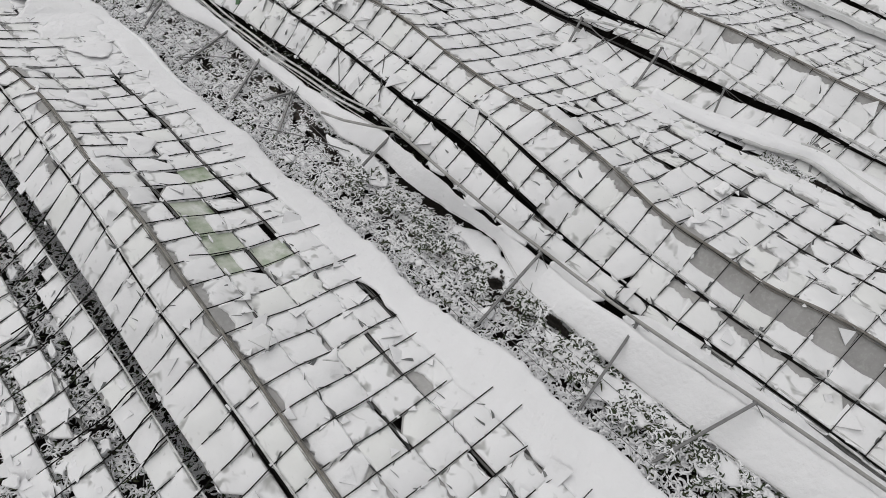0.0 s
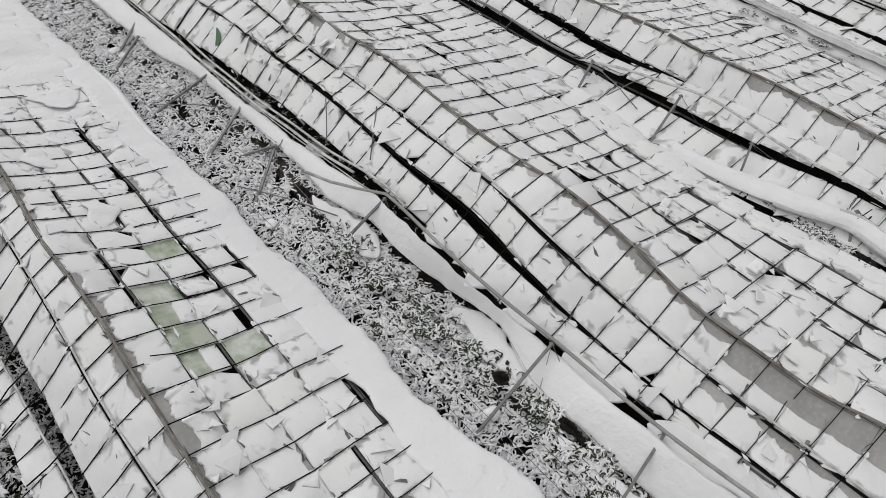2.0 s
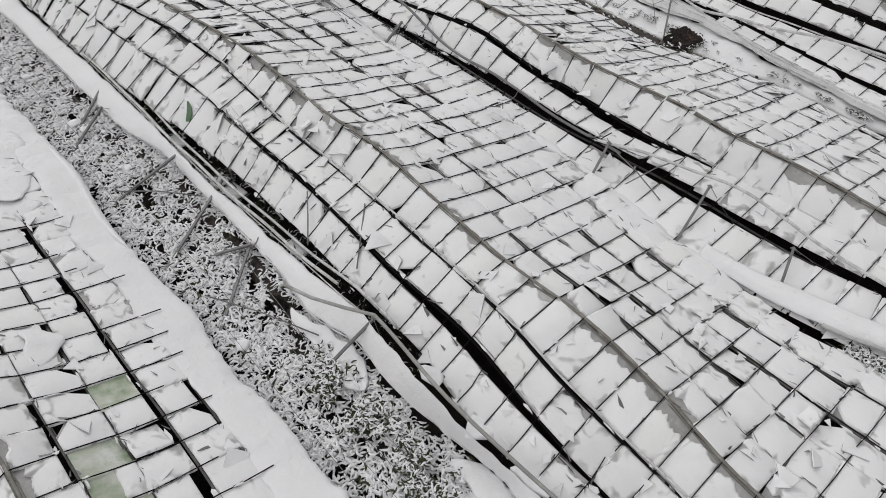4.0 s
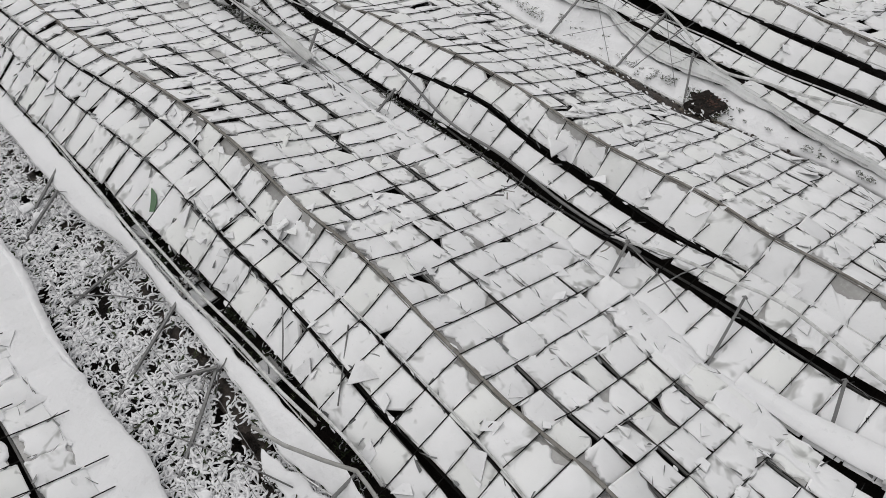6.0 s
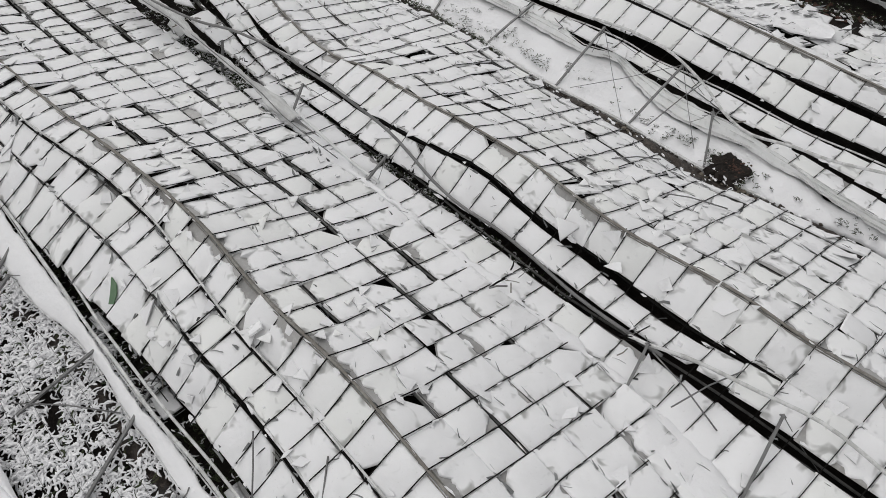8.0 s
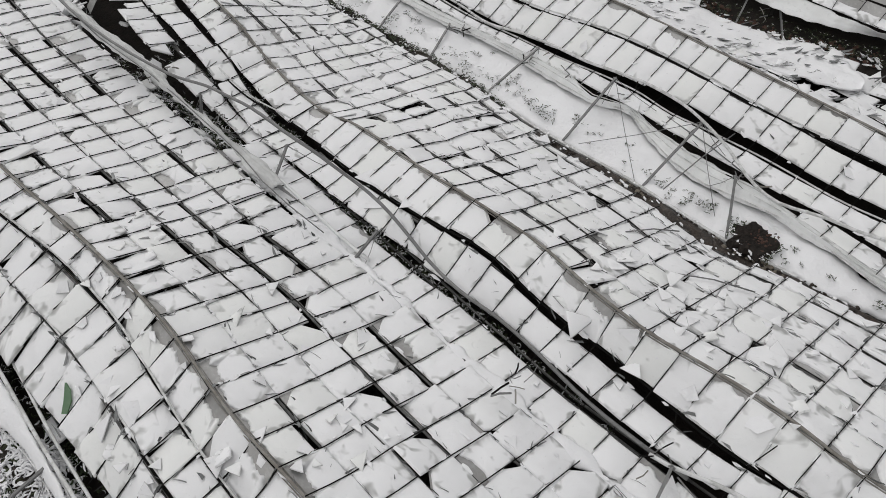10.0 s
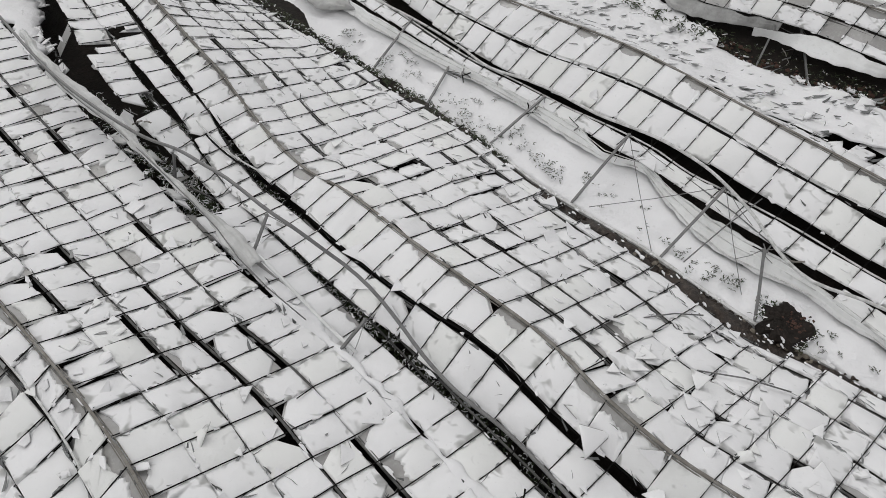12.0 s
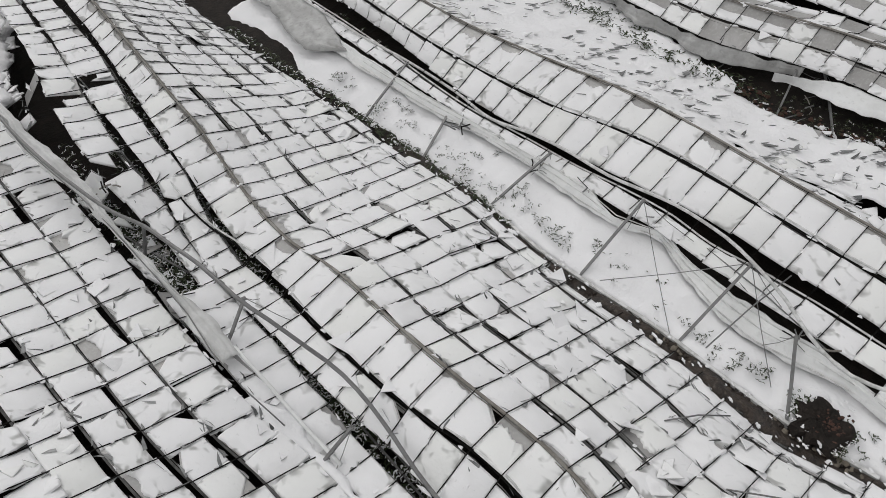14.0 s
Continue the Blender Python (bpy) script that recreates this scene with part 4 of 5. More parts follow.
snow_flakes([(rng.uniform(4.6, 6.1), rng.uniform(3, 24), 0.31, rng.uniform(0.03, 0.08)) for _ in range(40)], "small cakes of snow resting on the plants", 13, 0.25)
snow_flakes([(rng.uniform(-2.9, -0.75), rng.uniform(2, 15), 0.3, rng.uniform(0.05, 0.2)) for _ in range(130)], "caked snow among fallen glass and plants", 14)
blanket("soil_furrow", Shifted(lip_b, lambda y: (-0.55 if y < 11 else -0.42) - 0.05 * wob(y, 64, 0.8), const(-0.27)), Shifted(lip_b, lambda y: (-0.3 if y < 11 else -0.05) + 0.04 * wob(y, 66, 0.8), const(-0.27)), 4, 24, CLAY, "brown soil furrow between the rows of plants", "soil", 0.03, 4, 0.15, 0.03, 0.04, 65)

for k, q in enumerate((0.2, 0.42, 0.62, 0.8)):
    pts = [Between(eave_a, lip_b, q).p(y) for y in np.arange(1.0, 25.0, 1.5)]
    tagged(tube("support_wire", [Vector((p.x, p.y, 0.40 + 0.03 * wob(p.y, 70 + k, 0.4))) for p in pts], 0.006, STEEL, None, 4), "thin grey support wire strung along the plants", "wire", "support wires")
lumps("snow_lumps", [(Between(eave_a, lip_b, rng.uniform(0.15, 0.7)).at(y)[0], y, 0.30, rng.uniform(0.06, 0.16)) for y in (rng.uniform(3, 23) for _ in range(9))], "rounded lumps of snow resting on the plants", SNOW_SOFT, 15, 0.35)

# ==== second bay ====
wedge = lambda y: float(np.interp(y, (4.2, 5.3, 6.1, 7.0, 7.7, 8.7, 9.7, 11.6, 13.5, 15.5), (0.0, 0.09, 0.11, 0.13, 0.155, 0.15, 0.13, 0.07, 0.04, 0.0)))
rows_b_left = [(ridge_b, purlin_b), (Shifted(purlin_b, lambda y: -0.012 - 0.06 * max(0, wob(y, 57, 0.4) + 0.1), const(-0.03)), mid_b),
               (Shifted(mid_b, lambda y: -0.012 - 0.05 * max(0, wob(y, 58, 0.35)) + wedge(y) * (low_b.at(y)[0] - mid_b.at(y)[0]), lambda y: -0.05 + hump(y, 15, 60, 0.03, 1.0) + wedge(y) * (low_b.at(y)[1] - mid_b.at(y)[1])), Shifted(low_b, lambda y: hump(y, 3.2, 11, 0.10, 1.0) * (0.9 + 0.8 * wob(y, 59, 0.7)), const(0)))]
slope("snow-covered slope of large glass panes split by a long black gap", rows_b_left, -1.5, 34, 0.571, 12.39, 24, MIX_LEFT, shard=1.9, overrun=(-0.1, 0.28), loose=lambda i, y: 0.06 if y > 13 else 0.0,
      slits=lambda i, y: (0.05 * max(0, wob(y, 71 + i, 0.5)) if i < 2 else 0),
      crest=lambda i, y, r: (1.0 if -1.6 < y < 3.1 else 0.75 if 4.3 < y < 6 else 0.5 if 12.5 < y < 20 else 0.2) if i == 0 else 0.85 if i == 1 and 0.0 < y < 3.0 else 0.02)
slope("grey broken plates of glass lying in the gap under the gutter", [(Shifted(low_b, const(-0.02), const(-0.35)), Shifted(pipe_b, const(0.08), const(-0.3)))], 9.8, 24, 0.571, 12.39, 39, (12, 10, 20, 25, 20, 13),
      bars=False, shard=1.6, tilt=0.16, skip=lambda i, y, r: r.random() < 0.4)
plant_bed(Shifted(pipe_b, const(0.0), const(0)), Shifted(low_b, const(0.3), const(0)), 9, 24, 60, "dark leaves in the gap under the roof", 34, 0.3, snow=0.25, size=0.6)
ridge_beam(ridge_b, -1.5, 34)
purlin(Shifted(purlin_b, const(-0.02), const(0.02)), -1.5, 27)
purlin(mid_b, -1.5, 27, -0.05)
rows_b = flat_rows(ridge_b, eave_b, (0, 0.197, 0.392, 0.575, 0.78, 0.99), 0.06, 4)
slope("broad snow-covered slope of square glass panes in sagging bars", rows_b, -1.5, 34, 0.571, 12.39, 25, MIX, lively=0.14, shard=1.6, slits=lambda i, y: slit(43, 0.14, 0.0, (-0.1, 0.15, 0.3, 0.25, 0)[i] + (0.3 if i in (1, 2, 3) and y < 8 else 0.0))(i, y) + hump(y, 11, 40, 0.045, 3) * (0, 0.7, 1.0, 1.1, 0)[i] if i < 4 else hump(y, -3, 5.7, 0.20, 0.8),
      crest=lambda i, y, r: (0.65 if 11 < y < 20 else 0.15) if i == 0 else 0.02, bar_stop=lambda i, y: i >= 4 and y < 9,
      loose=lambda i, y: 0.07 if i < 2 and 16.5 < y < 21 else 0.0)
blanket("snow_drift", Between(ridge_b, eave_b, 0.82, 0.03), Shifted(eave_b, lambda y: 0.15 - hump(y, -9, 6.4, 0.32, 1.0), const(-0.06)), -1, 9.4, SNOW_SOFT, "smooth drift of snow along the lower edge of the roof", "snow", 0.05, 8, 0.12, 0.02, 0.10, 6)
hem_b = Shifted(lip_b, lambda y: hump(y, 5.2, 11.2, 0.38, 1.2), lambda y: hump(y, 5.4, 11.2, 0.08, 1.2))
blanket("screen_cloth", hem_b, Shifted(pipe_b, const(-0.08), const(0.0)), -1.5, 26, SNOW_SOFT, "snowy screen cloth hanging in folds from the gutter", "cloth", 0.015, 12, 0.1, 0.012, 0.035, 8, arch=0.04, folds=0.003)
for k, (y0, y1) in enumerate(((-1.5, 3.4), (3.9, 5.2), (5.8, 6.5), (7.0, 7.5), (8.2, 8.7))):
    blanket("snow_patch", Shifted(pipe_b, const(-0.1), const(-0.05)), Shifted(low_b, const(0.2), const(0.0)), y0, y1, SNOW_SOFT, "snow caked over broken bars beside the gutter", "snow", 0.03, 10, 0.05, 0.04, 0.09, 68 + k, rounded=0.3)
for k, (q, lift, thin) in enumerate(((0.93, 0.05, 0.013),)):
    hem = [Between(hem_b, pipe_b, q).p(y, lift) + Vector((0.03 * wob(y, 90 + k, 0.6), 0, 0)) for y in np.arange(10.2, 24, 0.7)]
    tagged(tube("hem_rail", hem, thin, SNOWY_STEEL, None, 5), "thin bent rail lying along the snowy cloth", "rail", "cloth rails")
edge = tube("edge_rail", [hem_b.p(y, 0.03) + Vector((0.02 * wob(y, 3, 0.8), 0, 0)) for y in np.arange(-1.5, 26, 0.25)], 0.011, SNOWY_STEEL)
tagged(edge, "thin bent rail along the hem of the cloth", "rail")
bend = [Vector((6.1, 11.6, 0.92)), Vector((6.3, 11.0, 0.95)), Vector((6.6, 10.4, 1.0))]
tagged(tube("gutter_pipe", list(reversed([pipe_b.p(y, 0.10 + hump(y, 4.6, 11, 0.06, 1.0)) + Vector((0.03, 0, 0)) for y in np.arange(-1.5, 10.0, 0.3)] + bend[::-1])), 0.033, PALE_STEEL, None, 8), "pale grey gutter pipe kinked loose over the snow", "pipe", "loose pipes")
pipe(pipe_b, 11, 26, 0.03, 0.10, seed=3)
pipe(pipe_b, 9.5, 26, 0.028, 0.06, dx=0.2, seed=7)
for k, (b, t) in enumerate([((4.63, 11.8, 0.2), (6.22, 13.2, 0.45)), ((5.3, 13.8, 0.2), (6.27, 13.2, 0.5)), ((4.6, 13.9, 0.2), (6.8, 15.2, 0.55)), ((4.5, 16.4, 0.15), (6.38, 16.55, 0.55)), ((4.95, 19.2, 0.15), (6.37, 20.2, 0.62)),
                            ((4.5, 18.5, 0.15), (5.8, 19.2, 0.6)), ((5.57, 10.0, 0.2), (6.87, 9.93, 0.9)), ((4.95, 5.2, 0.25), (6.92, 5.38, 0.85)), ((5.2, 2.8, 0.25), (7.0, 3.1, 0.95)), ((5.5, 1.4, 0.3), (7.16, 0.86, 1.02))]):
    post(b, t, seed=k)

for k, (line, dx, z, y0, y1) in enumerate(((mid_b, -0.16, 0.42, 3.5, 13.5), (mid_b, -0.28, 0.30, 4.0, 12.5), (pipe_c, 0.04, 0.35, 1.5, 24), (pipe_c, 0.12, 0.48, 1.5, 22), (mid_c, -0.1, 0.6, 8, 20), (row_d, 0.12, 0.3, 6, 30), (row_d, 0.26, 0.2, 6, 30))):
    pts = [Vector((line.at(y)[0] + dx + 0.03 * wob(y, 200 + k, 0.5), y, z + 0.05 * wob(y, 210 + k, 0.4))) for y in np.arange(y0, y1, 0.7)]
    tagged(tube("fallen_rail", pts, 0.024, RAIL, None, 4), "dark steel rail fallen into the gap under the roof", "rail", "fallen rails")

# ==== third bay ====
gap_c = Line((0, 0.012, 0), (8.5, 0.015, 0), (9.8, 0.13, 0), (13.4, 0.13, 0), (15, 0.08, 0), (17, 0.06, 0), (18.5, 0.07, 0), (19.5, 0.10, 0), (20.4, 0.16, 0), (34, 0.16, 0))
edge_c = Line((0, 14.55, 0.76), (3.4, 14.34, 0.76), (4.0, 14.42, 0.76), (4.8, 14.30, 0.76), (6, 14.04, 0.74), (7.2, 13.94, 0.70), (8.2, 13.90, 0.68), (9.2, 13.83, 0.70), (11, 13.59, 0.73), (12, 13.5, 0.72), (13, 13.52, 0.68), (14, 13.54, 0.63), (14.6, 13.46, 0.6),
              (15.4, 13.37, 0.6), (16.3, 13.35, 0.6), (16.8, 13.31, 0.6), (17.2, 13.21, 0.6), (17.9, 13.19, 0.6), (18.6, 13.1, 0.6), (19.6, 13.08, 0.6), (20.5, 12.98, 0.6), (34, 12.98, 0.6))
edge_low = Line((0, 14.53, 0.62), (3.4, 14.32, 0.62), (4.0, 14.26, 0.62), (4.8, 14.13, 0.62), (5.8, 13.92, 0.6), (6.6, 13.84, 0.58), (7.4, 13.71, 0.57), (8.2, 13.67, 0.55), (9.2, 13.60, 0.56), (11, 13.36, 0.59), (12, 13.26, 0.58), (13, 13.25, 0.54), (14.2, 13.27, 0.5),
                (15.2, 13.21, 0.5), (16, 13.08, 0.5), (16.6, 13.03, 0.5), (17.5, 13.05, 0.5), (19, 13.04, 0.5), (20.2, 12.99, 0.5), (34, 12.95, 0.5))
rows_c_left = [(ridge_c, mid_c), (Shifted(mid_c, lambda y: -gap_c.at(y)[0], lambda y: -0.025 - 0.75 * gap_c.at(y)[0]), edge_c), (edge_low, Shifted(eave_b, const(0.08), const(-0.08)))]
slope("snow-covered rows of glass panes parted by long dark gaps", rows_c_left, 1, 21.2, 0.58, 17.05, 26, MIX_LEFT, shard=1.4,
      slits=lambda i, y: 0.04 * max(0, wob(y, 81 + i, 0.5)), crest=lambda i, y, r: 0.4 if i == 0 else 0.6 if i == 2 and 13.8 < y < 16.2 else 0.02)
far1 = Line((20, 13.76, 0.74), (21.5, 13.68, 0.70), (23.1, 13.78, 0.76), (24.5, 13.85, 0.96), (25.5, 13.94, 1.10), (27.2, 14.10, 1.17), (30, 14.30, 1.30), (34, 14.5, 1.3))
split1 = Line((20, 13.60, 0.60), (21.8, 13.50, 0.58), (23, 13.62, 0.66), (24.1, 13.76, 0.86), (25.1, 13.73, 1.06), (26.6, 13.77, 1.17), (28.1, 14.0, 1.25), (31, 14.1, 1.3), (34, 14.2, 1.3))
far2 = Line((20, 13.0, 0.60), (22, 13.0, 0.60), (23.4, 13.12, 0.72), (24.4, 13.22, 0.95), (25.6, 13.19, 1.22), (27.4, 13.18, 1.32), (30, 13.4, 1.4), (34, 13.6, 1.4))
split2 = Line((20, 12.95, 0.50), (22, 12.95, 0.50), (23.2, 12.98, 0.60), (24, 13.02, 0.82), (25.2, 12.95, 1.12), (26.5, 12.99, 1.26), (28, 13.18, 1.35), (31, 13.3, 1.4), (34, 13.4, 1.4))
far3 = Line((20, 12.58, 0.5), (21, 12.62, 0.5), (22, 12.68, 0.5), (23, 12.62, 0.6), (24.4, 12.38, 1.0), (25.4, 12.33, 1.37), (26.1, 12.33, 1.44), (27.2, 12.37, 1.5), (28.5, 12.6, 1.55), (34, 13.0, 1.5))
rows_c_far = [(ridge_c, far1), (Shifted(split1, lambda y: 0.03 + 0.05 * wob(y, 180, 1.3), const(0.0)), far2), (Shifted(split2, lambda y: 0.03 + 0.05 * wob(y, 181, 1.3), const(0.0)), far3)]
slope("parted strips of snowy glass sunk over a black hollow", rows_c_far, 20.6, 37, 0.58, 17.05, 36, (34, 26, 28, 3, 9, 0), shard=1.6,
      crest=lambda i, y, r: 0.7 if i == 0 else 0.02, tilt=0.05)
slope("dark broken plates lying in the hollow under the roof", [(Shifted(far3, const(0.0), const(-0.32)), Between(far3, eave_b, 0.5, dz=-0.45)), (Between(far3, eave_b, 0.5, dz=-0.5), Shifted(eave_b, const(0.1), const(-0.4)))], 20, 33, 0.58, 17.05, 62, (12, 12, 20, 14, 22, 20),
      bars=False, shard=2.5, tilt=0.2, skip=lambda i, y, r: r.random() < (0.2 if y < 22.2 else 0.6))
plant_bed(Shifted(eave_b, const(0.2), const(0)), far3, 20, 27.5, 260, "grey frosted litter of leaves in the hollow", 47, 0.42, keep=lambda s, p, r: r.random() < (27.8 - p.y) / 5, snow=0.42, size=0.6)
for k, (lo, hi) in enumerate(((far2, split2), (far1, split1))):
    plant_bed(Shifted(hi, const(-0.05), const(0)), Shifted(lo, const(0.1), const(0)), 20, 29, 110, "dark frosted leaves under the parted glass", 55 + k, 0.42, snow=0.35, size=0.6)
    for m in range(2):
        pts = [Vector((hi.at(y)[0] + 0.10 * m + 0.02 * wob(y, 220 + k + m, 0.7), y, hi.at(y)[1] - 0.14 - 0.12 * m)) for y in np.arange(20.0, 31.0, 0.7)]
        tagged(tube("fallen_rail", pts, 0.02, RAIL, None, 4), "dark steel rail fallen into the gap under the roof", "rail", "fallen rails")
cloth_l = Line((17.2, 12.32, 0.66), (18.47, 12.07, 0.95), (19.2, 12.02, 0.99), (20.3, 12.07, 1.04), (21.7, 11.99, 1.20), (22.6, 11.92, 1.27), (24, 11.71, 1.45), (25.2, 11.49, 1.58), (26, 11.40, 1.65), (29, 11.44, 1.68))
cloth_r = Line((17.2, 12.40, 0.70), (18.5, 12.42, 0.90), (19.46, 12.38, 1.00), (20.3, 12.34, 1.04), (21, 12.18, 1.12), (21.9, 12.08, 1.22), (22.8, 12.02, 1.29), (24, 12.02, 1.44), (24.6, 11.95, 1.52), (25.5, 11.80, 1.60), (26.3, 11.72, 1.66), (29, 11.54, 1.69))
blanket("screen_cloth", cloth_l, cloth_r, 19.1, 28.6, GREY_CLOTH, "pale screen cloth slumped in folds along the gutter", "cloth", 0.01, 16, 0.06, 0.012, 0.05, 19, arch=0.06, folds=0.035)
blanket("snow_drift", Shifted(eave_b, const(-0.12), const(0.0)), Shifted(eave_b, const(0.14), const(-0.04)), 9.2, 18.4, SNOW_SOFT, "soft ridge of snow over the gutter between two roofs", "snow", 0.04, 8, 0.08, 0.03, 0.10, 87, arch=0.02)
hem = [cloth_l.p(y, 0.07) + Vector((0.04 + 0.05 * wob(y, 141, 0.4), 0, 0)) for y in np.arange(17.6, 28, 0.9)]
tagged(tube("hem_rail", hem, 0.012, STEEL, None, 5), "thin bent rail lying along the folded cloth", "rail", "cloth rails")
strand = Line((16.6, 12.60, 0.62), (17.6, 12.52, 0.66), (18.5, 12.46, 0.80), (19.5, 12.36, 0.98))
blanket("plastic_sheet", Line((17.0, 12.42, 0.50), (18.5, 12.22, 0.55), (20, 12.08, 0.85)), Shifted(strand, const(-0.02), const(-0.1)), 17.0, 19.6, SHEET, "slack grey plastic film torn open beside the gutter", "sheet", 0.008, 12, 0.08, 0.02, 0.03, 88, arch=-0.06, folds=0.03)
tagged(tube("cloth_rope", [strand.p(y, 0.02) for y in np.arange(16.6, 19.5, 0.3)], 0.035, CLOTH, None, 6), "snowy cloth twisted into a rope beside the torn film", "cloth")
plant_bed(Shifted(edge_low, const(-0.05), const(0)), Shifted(edge_c, const(0.1), const(0)), 11, 24, 130, "dark frosted leaves in the gap of the roof", 54, 0.42, keep=lambda s, p, r: r.random() < (p.y - 10) / 6, snow=0.42, size=0.6)
ridge_beam(ridge_c, 1, 37)
purlin(mid_c, 1, 33, -0.04)
bent_c = Line((10, 13.58, 0.72), (12, 13.42, 0.74), (13, 13.46, 0.76), (13.9, 13.46, 0.78), (14.8, 13.33, 0.82), (15.6, 13.33, 0.86), (16.5, 13.40, 1.0), (17.15, 13.39, 1.18), (17.75, 13.29, 1.36), (18.16, 13.11, 1.6), (18.64, 12.91, 1.87), (19.11, 12.72, 2.06),
              (19.7, 12.61, 2.15), (20.25, 12.52, 2.19), (20.85, 12.40, 2.16), (21.7, 12.26, 2.06), (22.45, 12.02, 1.96), (24, 11.72, 1.85), (26, 11.45, 1.8), (30, 11.35, 1.7))
pipe(bent_c, 10.0, 30, 0.034, 0.0, seed=12, wander=0.006, mat=STEEL)
pipe(Line((1, 14.2, 0.9), (3, 14.3, 0.9), (4.14, 14.24, 0.9), (5.84, 14.18, 0.95), (6.71, 14.26, 0.98), (7.55, 14.27, 1.0), (8.59, 14.01, 0.98), (9.69, 13.70, 0.95), (10.3, 13.45, 0.9), (10.9, 13.4, 0.75)), 1, 10.8, 0.034, 0.0, seed=13, wander=0.01)
rows_c = flat_rows(ridge_c, eave_c, (0, 0.19, 0.36, 0.54, 0.72, 0.9, 1.0), 0.04, 7)
slope("snow-covered slope of square glass panes running down to soil", rows_c, 2, 37, 0.58, 17.05, 27, MIX, slits=lambda i, y: slit(47, 0.13, 0.012, 0.22)(i, y) + (hump(y, 11.5, 30, 0.09, 2) if i == 5 else 0), lively=0.2, shard=1.8,
      crest=lambda i, y, r: (0.85 if y > 20 else 0.4) if i == 0 else 0.25 if i == 1 and y > 21 else 0.02)
for k, (b, t) in enumerate([((12.6, 5.6, 0.5), (13.75, 6.03, 0.92)), ((12.48, 7.7, 0.5), (14.0, 8.05, 0.9)), ((12.6, 10.0, 0.5), (13.44, 10.24, 0.95)), ((12.3, 16.84, 0.5), (13.0, 16.82, 1.0)),
                            ((12.15, 19.5, 0.6), (13.0, 20.0, 1.1)), ((12.14, 22.55, 0.5), (12.39, 22.63, 1.25)), ((12.9, 3.2, 0.4), (13.6, 3.55, 0.9))]):
    post(b, t, seed=20 + k)

roll_low = Line((0, 12.95, 0.72), (1.74, 13.06, 0.74), (2.77, 13.14, 0.76), (3.45, 13.22, 0.78), (4.03, 13.0, 0.78), (4.6, 12.80, 0.76), (5.34, 12.66, 0.70), (5.8, 12.60, 0.66), (7.5, 12.55, 0.62))
roll_top = Line((0, 13.95, 0.72), (2.16, 13.85, 0.72), (2.91, 13.72, 0.74), (3.4, 13.66, 0.74), (4.21, 13.50, 0.72), (5.06, 13.30, 0.70), (5.85, 13.05, 0.70), (7.5, 12.8, 0.68))
blanket("screen_cloth", roll_low, roll_top, 0, 7.2, SNOW_SOFT, "snowy screen cloth rolled up and sagging over dark soil", "cloth", 0.02, 14, 0.06, 0.012, 0.02, 85, arch=0.10, folds=0.012)
# grey ropes paint in the shading along the roll's lower edge
for k, (dx, dz, wide) in enumerate(((0.02, -0.05, 0.055), (0.30, 0.10, 0.03))):
    pts = [roll_low.p(y, dz) + Vector((dx + 0.02 * wob(y, 160 + k, 0.8), 0, 0.01 * wob(y, 162 + k, 1.2))) for y in np.arange(0.2, 4.9 - k, 0.2)]
    tagged(tube("cloth_fold", pts, wide, GREY_CLOTH, None, 8), "long rope of rolled cloth, grey to paint in its shading", "cloth", "cloth folds")
plant_bed(Line((2, 12.62, 0), (6, 12.55, 0)), Line((2, 13.1, 0), (6, 12.9, 0)), 3.1, 4.3, 520, "small leaves poking through snow beside the cloth", 48, 0.70, snow=0.7, size=0.6, leaves=4)

# ==== second strip, with the soil trench ====
kerb = Line((2, 19.6, 0.04), (9.6, 19.25, 0.04), (11.4, 18.95, 0.04), (12.9, 18.74, 0.04), (14, 18.72, 0.04), (15.2, 18.70, 0.04), (16.6, 18.56, 0.04), (18, 18.46, 0.03), (20, 18.62, 0.0), (24, 18.38, -0.05), (34, 17.72, -0.05))
tagged(tube("kerb_board", [kerb.p(y, -0.03) for y in np.arange(11.2, 20.5, 0.3)], 0.05, SNOWY_STEEL, None, 4), "long grey board edged with snow beside the soil trench", "kerb board")
blanket("soil_trench", Shifted(eave_c, const(-0.15), const(-0.08)), Shifted(kerb, const(0.02), const(-0.08)), 9.0, 24, CLAY, "wet brown soil showing in the trench", "soil", 0.04, 10, 0.07, 0.10, 0.03, 73)
lumps("soil_clods", [(kerb.at(y)[0] - 0.14 + rng.gauss(0, 0.07), y, 0.0, rng.uniform(0.02, 0.06)) for y in (rng.uniform(9.5, 17.2) for _ in range(170))], "small clods of wet soil in the trench", CLAY, 4)
blanket("snow_drift", Shifted(kerb, lambda y: 0.03 + hump(y, 26.6, 60, 0.45, 1.2), const(-0.09)), Shifted(lip_d, const(0.25), const(-0.14)), 3, 31, SNOW_SOFT, "flat snow over the low crop between the fallen roofs", "snow", 0.06, 16, 0.09, 0.05, 0.08, 9)
plant_bed(Line((0, 18.75, 0), (20, 18.75, 0)), Line((0, 19.45, 0), (20, 19.45, 0)), 11.6, 13.3, 260, "leaves round the thawed hollow", 45, 0.24, keep=lambda s, p, r: abs(math.hypot((p.x - 19.1) / 0.5, (p.y - 12.25) / 0.45) - 1.0) < 0.45 * r.random(), snow=0.45, size=0.5, leaves=4)
